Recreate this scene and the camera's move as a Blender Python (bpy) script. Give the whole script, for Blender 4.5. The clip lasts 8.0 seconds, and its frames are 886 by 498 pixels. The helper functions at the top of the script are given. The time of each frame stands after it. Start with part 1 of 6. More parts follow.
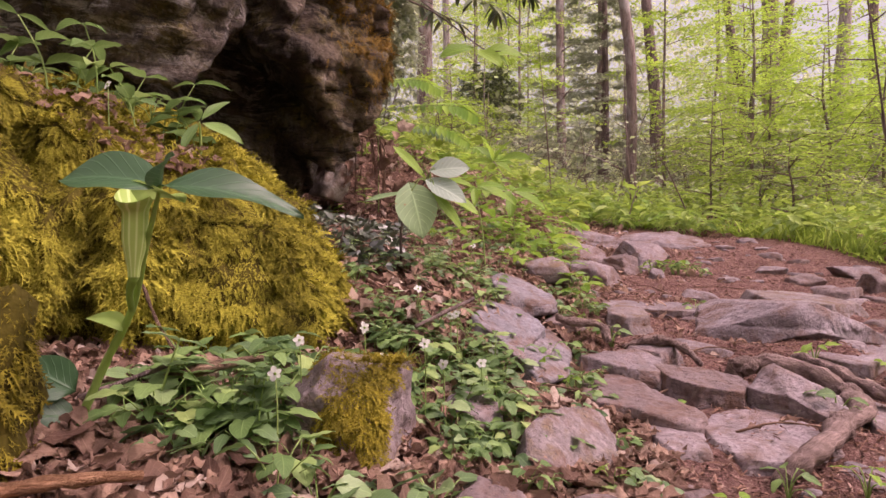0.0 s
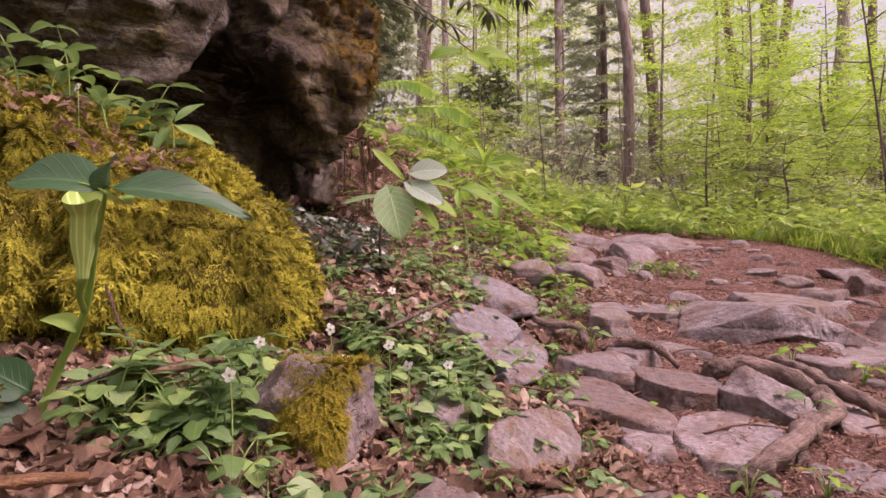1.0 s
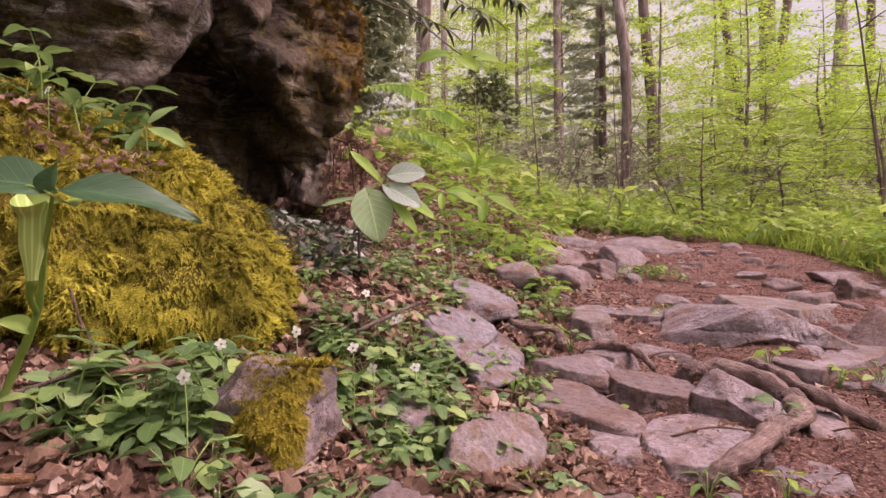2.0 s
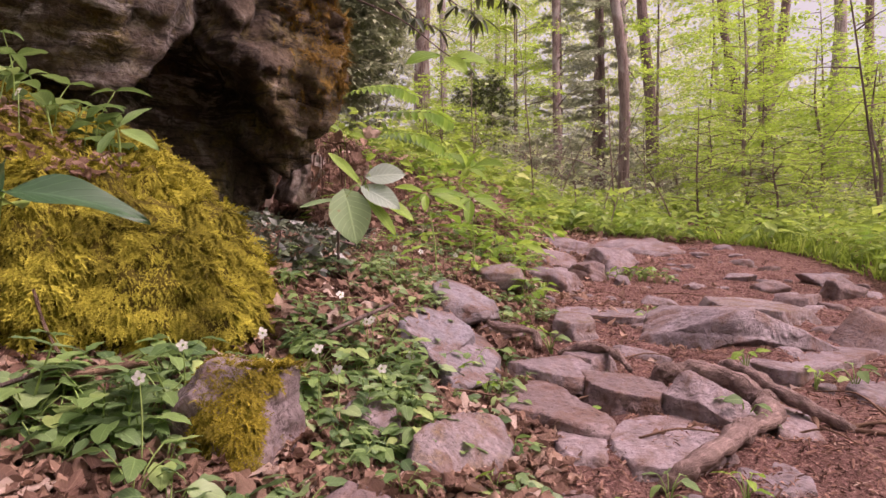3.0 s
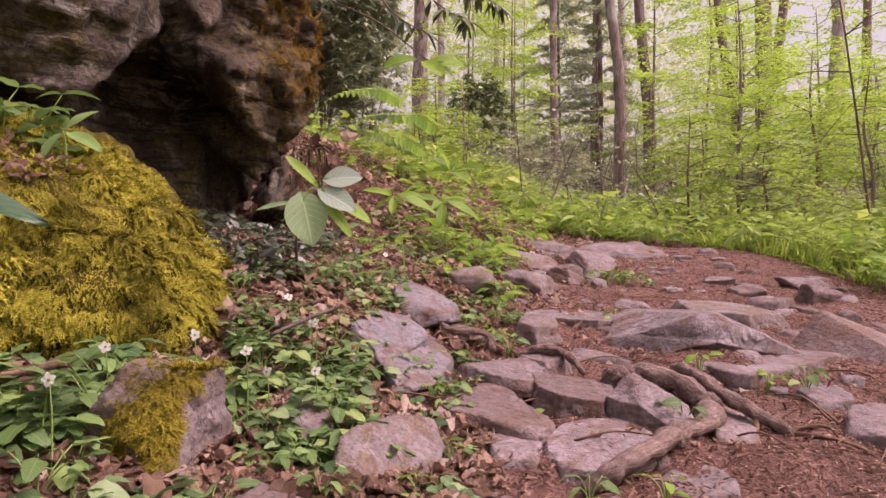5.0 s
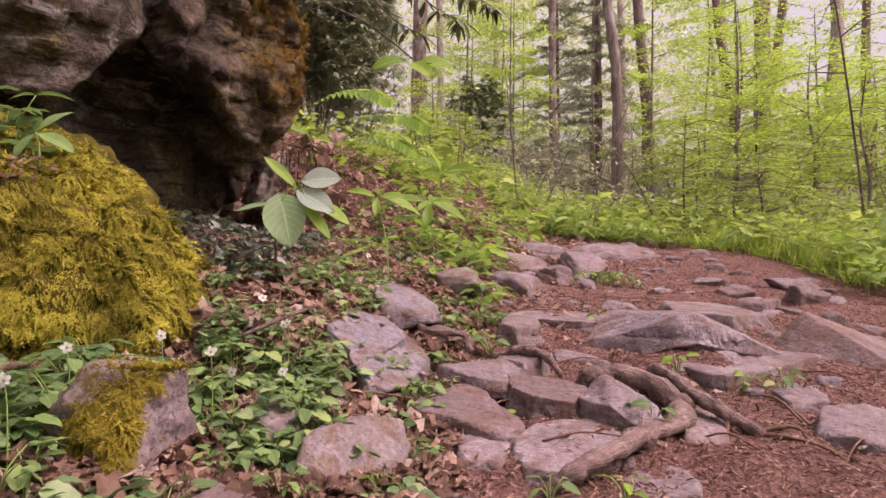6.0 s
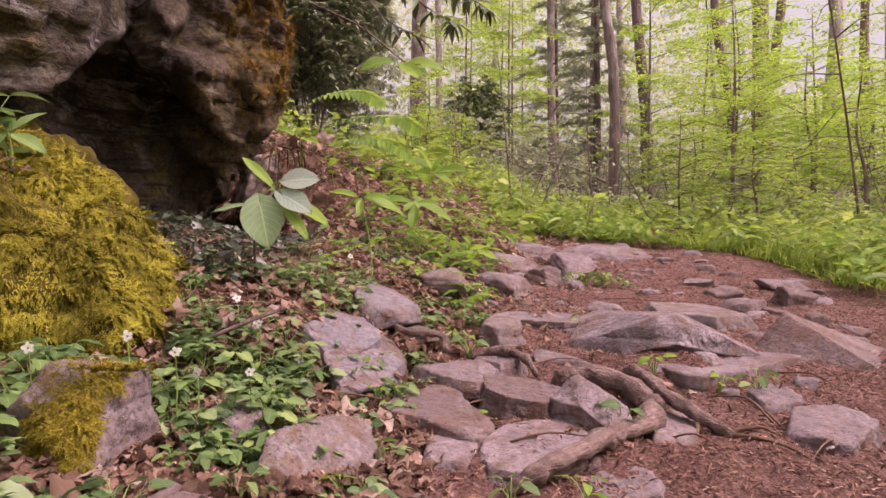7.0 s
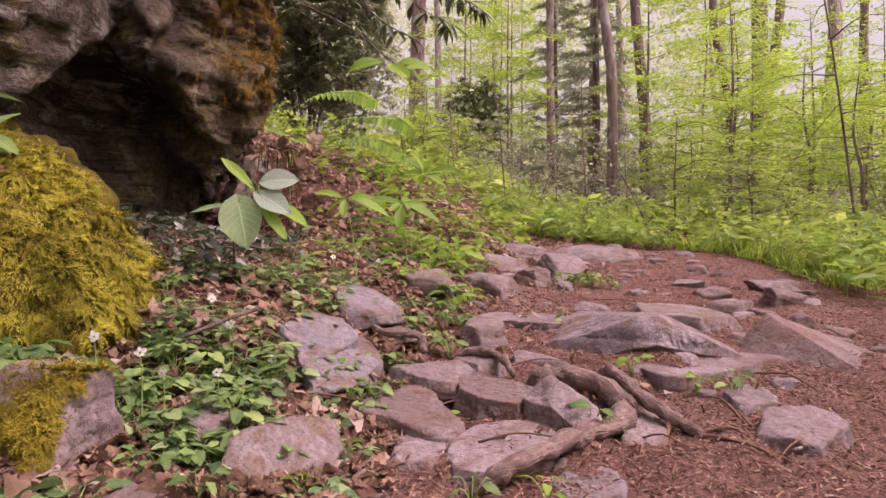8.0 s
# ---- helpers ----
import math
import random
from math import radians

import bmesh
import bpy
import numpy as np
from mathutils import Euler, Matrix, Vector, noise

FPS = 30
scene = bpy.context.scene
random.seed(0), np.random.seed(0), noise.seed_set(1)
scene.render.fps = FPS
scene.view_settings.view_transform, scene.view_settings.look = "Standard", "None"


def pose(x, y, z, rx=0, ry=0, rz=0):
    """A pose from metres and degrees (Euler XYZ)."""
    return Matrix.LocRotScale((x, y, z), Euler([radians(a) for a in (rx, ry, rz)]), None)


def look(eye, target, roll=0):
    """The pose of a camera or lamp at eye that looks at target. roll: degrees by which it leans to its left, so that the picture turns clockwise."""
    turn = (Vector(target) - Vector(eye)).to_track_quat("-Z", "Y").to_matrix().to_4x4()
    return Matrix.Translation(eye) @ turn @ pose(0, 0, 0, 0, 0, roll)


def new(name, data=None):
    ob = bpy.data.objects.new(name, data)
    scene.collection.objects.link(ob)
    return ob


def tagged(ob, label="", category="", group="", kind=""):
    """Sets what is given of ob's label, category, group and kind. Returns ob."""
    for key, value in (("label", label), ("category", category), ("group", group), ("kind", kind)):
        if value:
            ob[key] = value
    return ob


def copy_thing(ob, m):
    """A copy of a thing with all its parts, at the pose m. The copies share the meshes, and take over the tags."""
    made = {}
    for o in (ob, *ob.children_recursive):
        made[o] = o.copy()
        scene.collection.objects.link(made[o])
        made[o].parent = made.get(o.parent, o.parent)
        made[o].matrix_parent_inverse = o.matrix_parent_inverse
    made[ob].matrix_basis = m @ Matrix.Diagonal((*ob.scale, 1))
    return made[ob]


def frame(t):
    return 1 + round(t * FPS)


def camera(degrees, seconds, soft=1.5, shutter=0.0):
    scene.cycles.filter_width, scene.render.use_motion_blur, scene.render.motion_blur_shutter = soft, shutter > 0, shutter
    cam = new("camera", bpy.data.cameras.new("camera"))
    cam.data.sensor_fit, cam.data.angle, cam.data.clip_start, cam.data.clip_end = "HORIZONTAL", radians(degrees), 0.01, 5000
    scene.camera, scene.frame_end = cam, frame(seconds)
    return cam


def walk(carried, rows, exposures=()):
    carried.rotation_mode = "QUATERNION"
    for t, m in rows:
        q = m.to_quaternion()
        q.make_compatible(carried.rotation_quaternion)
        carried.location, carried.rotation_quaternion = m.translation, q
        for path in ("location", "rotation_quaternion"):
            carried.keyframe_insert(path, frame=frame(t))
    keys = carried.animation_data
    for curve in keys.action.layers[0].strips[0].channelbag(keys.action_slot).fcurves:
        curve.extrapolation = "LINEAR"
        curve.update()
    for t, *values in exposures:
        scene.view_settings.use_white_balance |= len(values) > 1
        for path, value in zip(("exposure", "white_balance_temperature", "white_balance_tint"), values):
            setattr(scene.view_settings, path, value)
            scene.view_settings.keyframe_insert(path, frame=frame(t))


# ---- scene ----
cam = camera(70.9, 8.0)
METRES, EYE, TILT, LEAN, TURN = 0.42, 0.24, 0.0, 0.0, 0.0
ROWS = [
    (0.0, 0.0, 0.0, 0.0, -0.0, 0.0, 0.0),
    (0.5, 0.062, -0.003, 0.0003, -0.01, 0.1, -0.03),
    (1.0, 0.1242, -0.0055, -0.0003, 0.0, 0.19, -0.03),
    (1.5, 0.1865, -0.0084, 0.0001, -0.01, 0.32, -0.07),
    (3.0, 0.3734, -0.0164, -0.0, 0.0, 0.57, -0.12),
    (3.5, 0.436, -0.0188, -0.0005, -0.01, 0.65, -0.14),
    (4.0, 0.4981, -0.0212, -0.0002, -0.01, 0.75, -0.16),
    (4.5, 0.5605, -0.0233, -0.0008, -0.01, 0.81, -0.2),
    (6.0, 0.7488, -0.0296, -0.0005, 0.01, 0.95, -0.26),
    (6.5, 0.8113, -0.0311, -0.0005, -0.01, 1.0, -0.26),
    (7.0, 0.8738, -0.0331, -0.0008, -0.01, 1.03, -0.29),
    (7.5, 0.936, -0.0348, -0.0008, 0.01, 1.07, -0.31),
    (8.0, 0.9993, -0.0368, -0.0011, 0.02, 1.1, -0.31),
]
walk(cam, [(t, pose(0, 0, EYE, TILT, LEAN, TURN) @ pose(METRES * x, METRES * y, METRES * z, 90 + pitch, roll, yaw)) for t, x, y, z, yaw, pitch, roll in ROWS],
     exposures=[(0.0, 1.2, 7220, 48), (8.0, 1.2, 7220, 48)])

# ---- light: a bright overcast spring day ----
SUN_ELEVATION, SUN_AZIMUTH = 55, -15   # degrees; azimuth from +x towards +y
world = bpy.data.worlds.new("overcast_sky")
scene.world = world
world.use_nodes = True
wn, wl = world.node_tree.nodes, world.node_tree.links
sky = wn.new("ShaderNodeTexSky")
sky.sky_type, sky.sun_disc = "NISHITA", False
sky.sun_elevation, sky.sun_rotation = radians(SUN_ELEVATION), radians(90 - SUN_AZIMUTH)
sky.air_density, sky.dust_density, sky.ozone_density = 1.0, 4.0, 1.0
pale = wn.new("ShaderNodeHueSaturation")
pale.inputs["Saturation"].default_value = 0.25
wl.new(sky.outputs["Color"], pale.inputs["Color"])
wl.new(pale.outputs["Color"], wn["Background"].inputs["Color"])
wn["Background"].inputs["Strength"].default_value = 0.15
sun = new("sun", bpy.data.lights.new("sun", "SUN"))
sun.data.energy, sun.data.angle, sun.data.color = 1.0, radians(25), (1.0, 0.95, 0.87)
sd = Vector((math.cos(radians(SUN_ELEVATION)) * math.cos(radians(SUN_AZIMUTH)), math.cos(radians(SUN_ELEVATION)) * math.sin(radians(SUN_AZIMUTH)), math.sin(radians(SUN_ELEVATION))))
sun.matrix_world = look(sd * 50, (0, 0, 0))

rng = np.random.default_rng(7)


# ---- small arithmetic ----
def ease(a, b, v):
    t = np.clip((np.asarray(v, float) - a) / (b - a), 0, 1)
    return t * t * (3 - 2 * t)


def lattice(i, seed):
    h = (i[..., 0] * 374761393 + i[..., 1] * 668265263 + i[..., 2] * 2147483647 + seed * 1274126177) & 0xFFFFFFFF
    h = ((h ^ (h >> 13)) * 1274126177) & 0xFFFFFFFF
    return ((h ^ (h >> 16)) & 0xFFFF) / 32767.5 - 1


def vnoise(p, seed=0):
    """Smooth value noise, about -1 to 1, at points p (n, 3)."""
    p = np.asarray(p, float)
    i = np.floor(p).astype(np.int64)
    f = p - i
    f = f * f * f * (f * (f * 6 - 15) + 10)
    out = 0
    for dx in (0, 1):
        for dy in (0, 1):
            for dz in (0, 1):
                w = (f[..., 0] if dx else 1 - f[..., 0]) * (f[..., 1] if dy else 1 - f[..., 1]) * (f[..., 2] if dz else 1 - f[..., 2])
                out = out + w * lattice(i + np.array([dx, dy, dz]), seed)
    return out


def fbm(p, octaves=4, seed=0, ridged=False):
    p = np.asarray(p, float)
    out, amp = 0, 1.0
    for k in range(octaves):
        n = vnoise(p * 2 ** k + 17.3 * k, seed + k)
        out = out + amp * ((1 - 2 * np.abs(n)) if ridged else n)
        amp *= 0.5
    return out


def trail_left(y):
    return 0.1 + 0.22 * y


def smooth_ground(x, y):
    x, y = np.asarray(x, float), np.asarray(y, float)
    z = -0.17 + 0.105 * np.clip(y, -30, 45) - 0.03 * np.clip(x, -2, 6) + 0.07 * ease(3, 4.2, y) + 0.22 * np.clip(y - 45, 0, 130)
    d = np.maximum(0, trail_left(y) - x)
    d = d * d / (d + 0.06)
    hollow = 0.5 * np.exp(-((x + 1.0) ** 2 + (y - 2.65) ** 2) / (2 * 0.42 ** 2))   # under the boulder
    return z - hollow + 0.008 * ease(2.6, 1.9, y) * ease(-0.1, 0.25, x - trail_left(y)) + (0.2 + 0.2 * ease(1.0, 1.6, y) + 0.15 * ease(2.5, 3.5, y)) * 2.5 * (1 - np.exp(-d / 2.5))


def trail_share(x, y):
    """1 on the bare trail, 0 on the planted ground."""
    x, y = np.asarray(x, float), np.asarray(y, float)
    w = 0.12 * vnoise(np.stack([x * 4, y * 4, x * 0 + 3], -1), 5)
    return ease(-0.08, 0.1, x - trail_left(y) + w) * ease(-0.1, 0.12, 2.3 - x + 0.1 * (y - 2.6) + w) * ease(-0.2, 0.15, 5.95 - 0.7 * x - y + w)


def ground_z(x, y):
    x, y = np.asarray(x, float), np.asarray(y, float)
    p = np.stack([x, y, x * 0], -1)
    near = 1 / (1 + (np.hypot(x, y) / 8) ** 2)
    rough = 0.018 * fbm(p * 3.1, 3, 11) + 0.011 * fbm(p * 14, 4, 12)
    far = 0.25 * fbm(p * 0.12, 3, 13) * ease(8, 25, np.hypot(x, y))
    return smooth_ground(x, y) + rough * near + far


# ---- mesh helpers ----
def mesh_of(name, V, T, mats, smooth=True, uv=None, attr=None, mat_index=None):
    """A mesh from vertex and triangle arrays."""
    V, T = np.asarray(V, np.float32), np.asarray(T, np.int32)
    me = bpy.data.meshes.new(name)
    me.vertices.add(len(V)), me.loops.add(T.size), me.polygons.add(len(T))
    me.vertices.foreach_set("co", V.ravel())
    me.loops.foreach_set("vertex_index", T.ravel())
    me.polygons.foreach_set("loop_start", np.arange(0, T.size, 3, dtype=np.int32))
    me.polygons.foreach_set("loop_total", np.full(len(T), 3, np.int32))
    me.polygons.foreach_set("use_smooth", np.full(len(T), smooth))
    for m in mats if isinstance(mats, (list, tuple)) else [mats]:
        me.materials.append(m)
    if mat_index is not None:
        me.polygons.foreach_set("material_index", np.asarray(mat_index, np.int32))
    if uv is not None:
        layer = me.uv_layers.new(name="UVMap")
        layer.data.foreach_set("uv", np.asarray(uv, np.float32)[T.ravel()].ravel())
    if attr is not None:
        for key, values in attr.items():
            me.attributes.new(key, "FLOAT", "POINT").data.foreach_set("value", np.asarray(values, np.float32))
    me.update(calc_edges=True)
    return me


def part(name, me, parent, label=""):
    ob = new(name, me)
    ob.parent = parent
    return tagged(ob, label)


def empty(name, x, y, z, label, category, group=""):
    ob = new(name)
    ob.empty_display_size = 0.05
    ob.location = (x, y, z)
    return tagged(ob, label, category, group)


def join(pieces):
    """Joins (V, T[, uv]) pieces into one."""
    V, T, U, k = [], [], [], 0
    for p in pieces:
        V.append(p[0]), T.append(np.asarray(p[1]) + k)
        U.append(p[2] if len(p) > 2 else np.zeros((len(p[0]), 2)))
        k += len(p[0])
    return np.concatenate(V), np.concatenate(T), np.concatenate(U)


def unit(v):
    v = np.asarray(v, float)
    return v / np.maximum(1e-9, np.linalg.norm(v, axis=-1, keepdims=True))


def frames_of(forward, up):
    """Rotations whose y axis is forward and whose z axis lies towards up: (n, 3, 3), columns x, y, z."""
    f = unit(forward)
    r = unit(np.cross(f, np.broadcast_to(up, f.shape) + 1e-4))
    return np.stack([r, f, np.cross(r, f)], -1)


def spread(template, pos, rot, size):
    """Copies of a template (V, T, uv) at many places, as one (V, T, uv)."""
    V, T, U = template
    n, m = len(pos), len(V)
    size = np.asarray(size, float).reshape(n, -1)
    out = np.einsum("nij,nmj->nmi", rot, V[None] * size[:, None, :]) + np.asarray(pos)[:, None, :]
    tri = T[None] + (np.arange(n) * m)[:, None, None]
    return out.reshape(-1, 3), tri.reshape(-1, 3), np.tile(U, (n, 1))


def curve_through(points, steps=6):
    """A smooth line through the points (Catmull-Rom)."""
    P = np.asarray(points, float)
    P = np.concatenate([[2 * P[0] - P[1]], P, [2 * P[-1] - P[-2]]])
    out = []
    for i in range(1, len(P) - 2):
        for s in np.arange(steps) / steps:
            a, b, c, d = P[i - 1:i + 3]
            out.append(0.5 * (2 * b + (c - a) * s + (2 * a - 5 * b + 4 * c - d) * s * s + (3 * b - a - 3 * c + d) * s ** 3))
    out.append(P[-2])
    return np.array(out)


def tube(points, radii, sides=7, steps=6, wobble=0.0, seed=0, flat=1.0):
    """A tapering tube along a smooth line."""
    L = curve_through(points, steps)
    R = np.interp(np.linspace(0, 1, len(L)), np.linspace(0, 1, len(radii)), radii)
    d = unit(np.gradient(L, axis=0))
    side = np.array([0.37, 0.61, 0.7]) if abs(d[0, 2]) < 0.8 else np.array([1.0, 0.2, 0.1])
    a = unit(np.cross(d, side))
    b = np.cross(d, a)
    w = np.linspace(0, 2 * np.pi, sides, endpoint=False)
    ring = np.cos(w)[None, :, None] * a[:, None] + flat * np.sin(w)[None, :, None] * b[:, None]
    V = L[:, None] + R[:, None, None] * ring
    if wobble:
        k = np.repeat(1 / np.maximum(R, 0.004), sides)[:, None]
        V = V + (wobble * R)[:, None, None] * ring * fbm((V.reshape(-1, 3) * k * 0.5), 3, seed).reshape(len(L), sides, 1)
    n = len(L)
    i, j = np.meshgrid(np.arange(n - 1), np.arange(sides), indexing="ij")
    i, j = i.ravel(), j.ravel()
    q = (j + 1) % sides
    T = np.concatenate([np.stack([i * sides + j, i * sides + q, (i + 1) * sides + q], -1), np.stack([i * sides + j, (i + 1) * sides + q, (i + 1) * sides + j], -1)])
    V = V.reshape(-1, 3)
    caps = np.array([L[0] - d[0] * R[0] * 0.3, L[-1] + d[-1] * R[-1] * 0.3])
    k = len(V)
    c0 = np.stack([np.full(sides, k), (np.arange(sides) + 1) % sides, np.arange(sides)], -1)
    c1 = np.stack([np.full(sides, k + 1), (n - 1) * sides + np.arange(sides), (n - 1) * sides + (np.arange(sides) + 1) % sides], -1)
    V = np.concatenate([V, caps])
    U = np.stack([np.tile(np.append(w / 6.283, []), n), np.repeat(np.linspace(0, 1, n), sides)], -1)
    return V, np.concatenate([T, c0, c1]), np.concatenate([U, [[0, 0], [0, 1]]])


def leaf_shape(length=1.0, width=0.5, rows=5, fold=0.25, droop=0.25, wave=0.0, belly=0.4, notch=0.0, cols=2, scallop=0.0):
    """A leaf along +y from its stalk, folded at the midrib: (V, T, uv)."""
    V, T, U = [], [], []
    for i in range(rows + 1):
        s = i / rows
        w = width * 0.5 * max(0.015, (math.sin(math.pi * s ** (math.log(0.5) / math.log(belly)))) ** 0.8 if 0 < s < 1 else 0.015)
        for j in range(-cols, cols + 1):
            c = j / cols
            y = length * (s - notch * abs(c) * (1 - s) ** 3)
            w = w * (1 + scallop * (-1) ** i) if abs(j) == cols else w
            V.append((c * w, y, abs(c) * w * fold * 2 - droop * length * s * s + wave * length * math.sin(s * 9 + c * 2) * abs(c)))
            U.append((0.5 + 0.5 * c, s))
    m = 2 * cols + 1
    for i in range(rows):
        for j in range(m - 1):
            a = i * m + j
            T += [(a, a + 1, a + m + 1), (a, a + m + 1, a + m)]
    return np.array(V), np.array(T), np.array(U)


# small leaf of two or four triangles for foliage further off
BLADE = (np.array([(0, 0, 0), (0.24, 0.42, 0.05), (0, 1, -0.08), (-0.24, 0.42, 0.05), (0, 0.45, 0.0)]), np.array([(0, 1, 4), (1, 2, 4), (2, 3, 4), (3, 0, 4)]), np.array([(0.5, 0), (1, 0.4), (0.5, 1), (0, 0.4), (0.5, 0.45)]))
DIAMOND = (np.array([(0, 0, 0), (0.3, 0.5, 0.06), (0, 1, -0.05), (-0.3, 0.5, 0.06)]), np.array([(0, 1, 2), (0, 2, 3)]), np.array([(0.5, 0), (1, 0.5), (0.5, 1), (0, 0.5)]))


# ---- materials ----
class Mat:
    """A node material with short calls."""

    def __init__(self, name):
        self.m = bpy.data.materials.new(name)
        self.m.use_nodes = True
        self.n, self.l = self.m.node_tree.nodes, self.m.node_tree.links
        self.b, self.out = self.n["Principled BSDF"], self.n["Material Output"]

    def node(self, kind, **inputs):
        nd = self.n.new("ShaderNode" + kind)
        for key, v in inputs.items():
            self.put(nd.inputs[key.replace("_", " ")], v)
        return nd

    def put(self, socket, v):
        if isinstance(v, bpy.types.NodeSocket):
            self.l.new(v, socket)
        elif isinstance(v, tuple) and len(v) == 3 and socket.type == "RGBA":
            socket.default_value = (*v, 1)
        else:
            socket.default_value = v

    def coords(self, scale=(1, 1, 1)):
        t = self.node("TexCoord")
        mp = self.node("Mapping", Vector=t.outputs["Object"], Scale=scale)
        return mp.outputs["Vector"]

    def noise(self, scale, detail=4.0, vec=None, rough=0.6, distortion=0.0):
        nd = self.node("TexNoise", Scale=scale, Detail=detail, Roughness=rough, Distortion=distortion)
        if vec is not None:
            self.l.new(vec, nd.inputs["Vector"])
        return nd.outputs["Fac"]

    def ramp(self, fac, *stops):
        nd = self.node("ValToRGB", Fac=fac)
        e = nd.color_ramp.elements
        while len(e) < len(stops):
            e.new(0.5)
        for el, (pos, col) in zip(e, stops):
            el.position, el.color = pos, (*col, 1) if isinstance(col, tuple) else (col, col, col, 1)
        return nd.outputs["Color"]

    def mix(self, fac, a, b, blend="MIX"):
        nd = self.n.new("ShaderNodeMix")
        nd.data_type, nd.blend_type = "RGBA", blend
        self.put(nd.inputs[0], fac), self.put(nd.inputs[6], a), self.put(nd.inputs[7], b)
        return nd.outputs[2]

    def math(self, op, a, b=0.0):
        nd = self.n.new("ShaderNodeMath")
        nd.operation = op
        self.put(nd.inputs[0], a), self.put(nd.inputs[1], b)
        return nd.outputs[0]

    def chance(self):
        """A number from 0 to 1 for each object and each loose piece in it."""
        return self.math("FRACT", self.math("ADD", self.node("ObjectInfo").outputs["Random"], self.node("NewGeometry").outputs["Random Per Island"]))

    def bump(self, height, strength=0.5, distance=0.01):
        nd = self.node("Bump", Strength=strength, Distance=distance, Height=height)
        self.l.new(nd.outputs["Normal"], self.b.inputs["Normal"])
        return nd.outputs["Normal"]

    def done(self, colour, rough=0.8, spec=0.3):
        self.put(self.b.inputs["Base Color"], colour)
        self.put(self.b.inputs["Roughness"], rough)
        self.put(self.b.inputs["Specular IOR Level"], spec)
        return self.m


def leaf_material(name, dark, light, through_light=0.35, rough=0.45, spec=0.35, veins=0.0, spot=None, extra=None, crumple=0.0):
    m = Mat(name)
    c = m.chance()
    col = m.ramp(c, (0.0, dark), (0.55, tuple(0.5 * a + 0.5 * b for a, b in zip(dark, light))), (0.85, light), (1.0, extra or light))
    col = m.mix(m.math("MULTIPLY", m.noise(35.0, 3, m.coords()), 0.5), col, tuple(0.6 * a for a in dark))
    if veins:
        uv = m.node("SeparateXYZ", Vector=m.node("TexCoord").outputs["UV"])
        off = m.math("ABSOLUTE", m.math("SUBTRACT", uv.outputs["X"], 0.5))
        rib = m.ramp(off, (0.0, 1.0), (0.045, 0.0))
        wv = m.math("SINE", m.math("MULTIPLY", m.math("SUBTRACT", uv.outputs["Y"], m.math("MULTIPLY", off, 0.7)), 46.0))
        side = m.ramp(wv, (0.86, 0.0), (1.0, 0.6))
        both = m.math("MAXIMUM", rib, side)
        col = m.mix(m.math("MULTIPLY", both, veins), col, tuple(min(1, 1.9 * a + 0.04) for a in light))
        m.bump(both, 0.35, 0.002)
    if spot:
        col = m.mix(m.ramp(m.noise(60.0, 3, m.coords()), (0.66, 0.0), (0.72, 1.0)), col, spot)
    if crumple:
        m.bump(m.noise(140.0, 5, m.coords(), 0.7), crumple, 0.006)
    m.done(col, rough, spec)
    tr = m.node("BsdfTranslucent", Color=m.mix(0.5, col, light))
    mx = m.node("MixShader", Fac=through_light)
    m.l.new(m.b.outputs[0], mx.inputs[1]), m.l.new(tr.outputs[0], mx.inputs[2]), m.l.new(mx.outputs[0], m.out.inputs[0])
    return m.m


def stone_material(name, dark, mid, light, moss=0.0, scale=1.0, rough=0.75):
    m = Mat(name)
    v = m.coords()
    big = m.noise(5 * scale, 5, v, 0.62, 0.6)
    fine = m.noise(70 * scale, 5, v, 0.7)
    col = m.ramp(big, (0.25, dark), (0.5, mid), (0.78, light))
    col = m.mix(0.6, col, m.ramp(fine, (0.32, 0.18), (0.68, 0.82)), "OVERLAY")
    col = m.mix(m.math("MULTIPLY", m.node("ObjectInfo").outputs["Random"], 0.35), col, m.ramp(big, (0.3, (0.16, 0.1, 0.09)), (0.7, (0.34, 0.26, 0.25))))
    strata = m.noise(6 * scale, 4, m.coords((1, 1, 4)), 0.6, 0.5)
    col = m.mix(m.ramp(strata, (0.55, 0.0), (0.75, 0.35)), col, dark)
    dirt = m.ramp(m.noise(9 * scale, 6, v, 0.72, 0.6), (0.46, 0.0), (0.62, 0.85))
    col = m.mix(dirt, col, (0.14, 0.075, 0.05))
    if moss:
        up = m.node("SeparateXYZ", Vector=m.node("NewGeometry").outputs["Normal"]).outputs["Z"]
        g = m.math("MULTIPLY", m.ramp(m.noise(14 * scale, 4, v, 0.6), (0.66 - moss * 0.25, 0.0), (0.85 - moss * 0.25, 0.85)), m.ramp(up, (0.3, 0.0), (0.75, 1.0)))
        col = m.mix(g, col, m.ramp(fine, (0.3, (0.08, 0.05, 0.018)), (0.7, (0.22, 0.14, 0.04))))
    chipped = m.noise(24 * scale, 6, v, 0.72, 1.2)
    pits = m.ramp(m.noise(120 * scale, 3, v, 0.6), (0.36, 0.0), (0.46, 1.0))
    col = m.mix(m.math("MULTIPLY", m.math("SUBTRACT", 1.0, pits), 0.55), col, dark)
    col = m.mix(m.ramp(chipped, (0.3, 0.5), (0.42, 0.0)), col, dark)
    h = m.math("ADD", m.math("MULTIPLY", fine, 0.35), m.math("ADD", m.math("MULTIPLY", chipped, 0.7), m.math("MULTIPLY", strata, 0.3)))
    h = m.math("ADD", h, m.math("MULTIPLY", pits, 0.14))
    m.bump(h, 1.0, 0.009 / scale)
    return m.done(col, rough, 0.35)


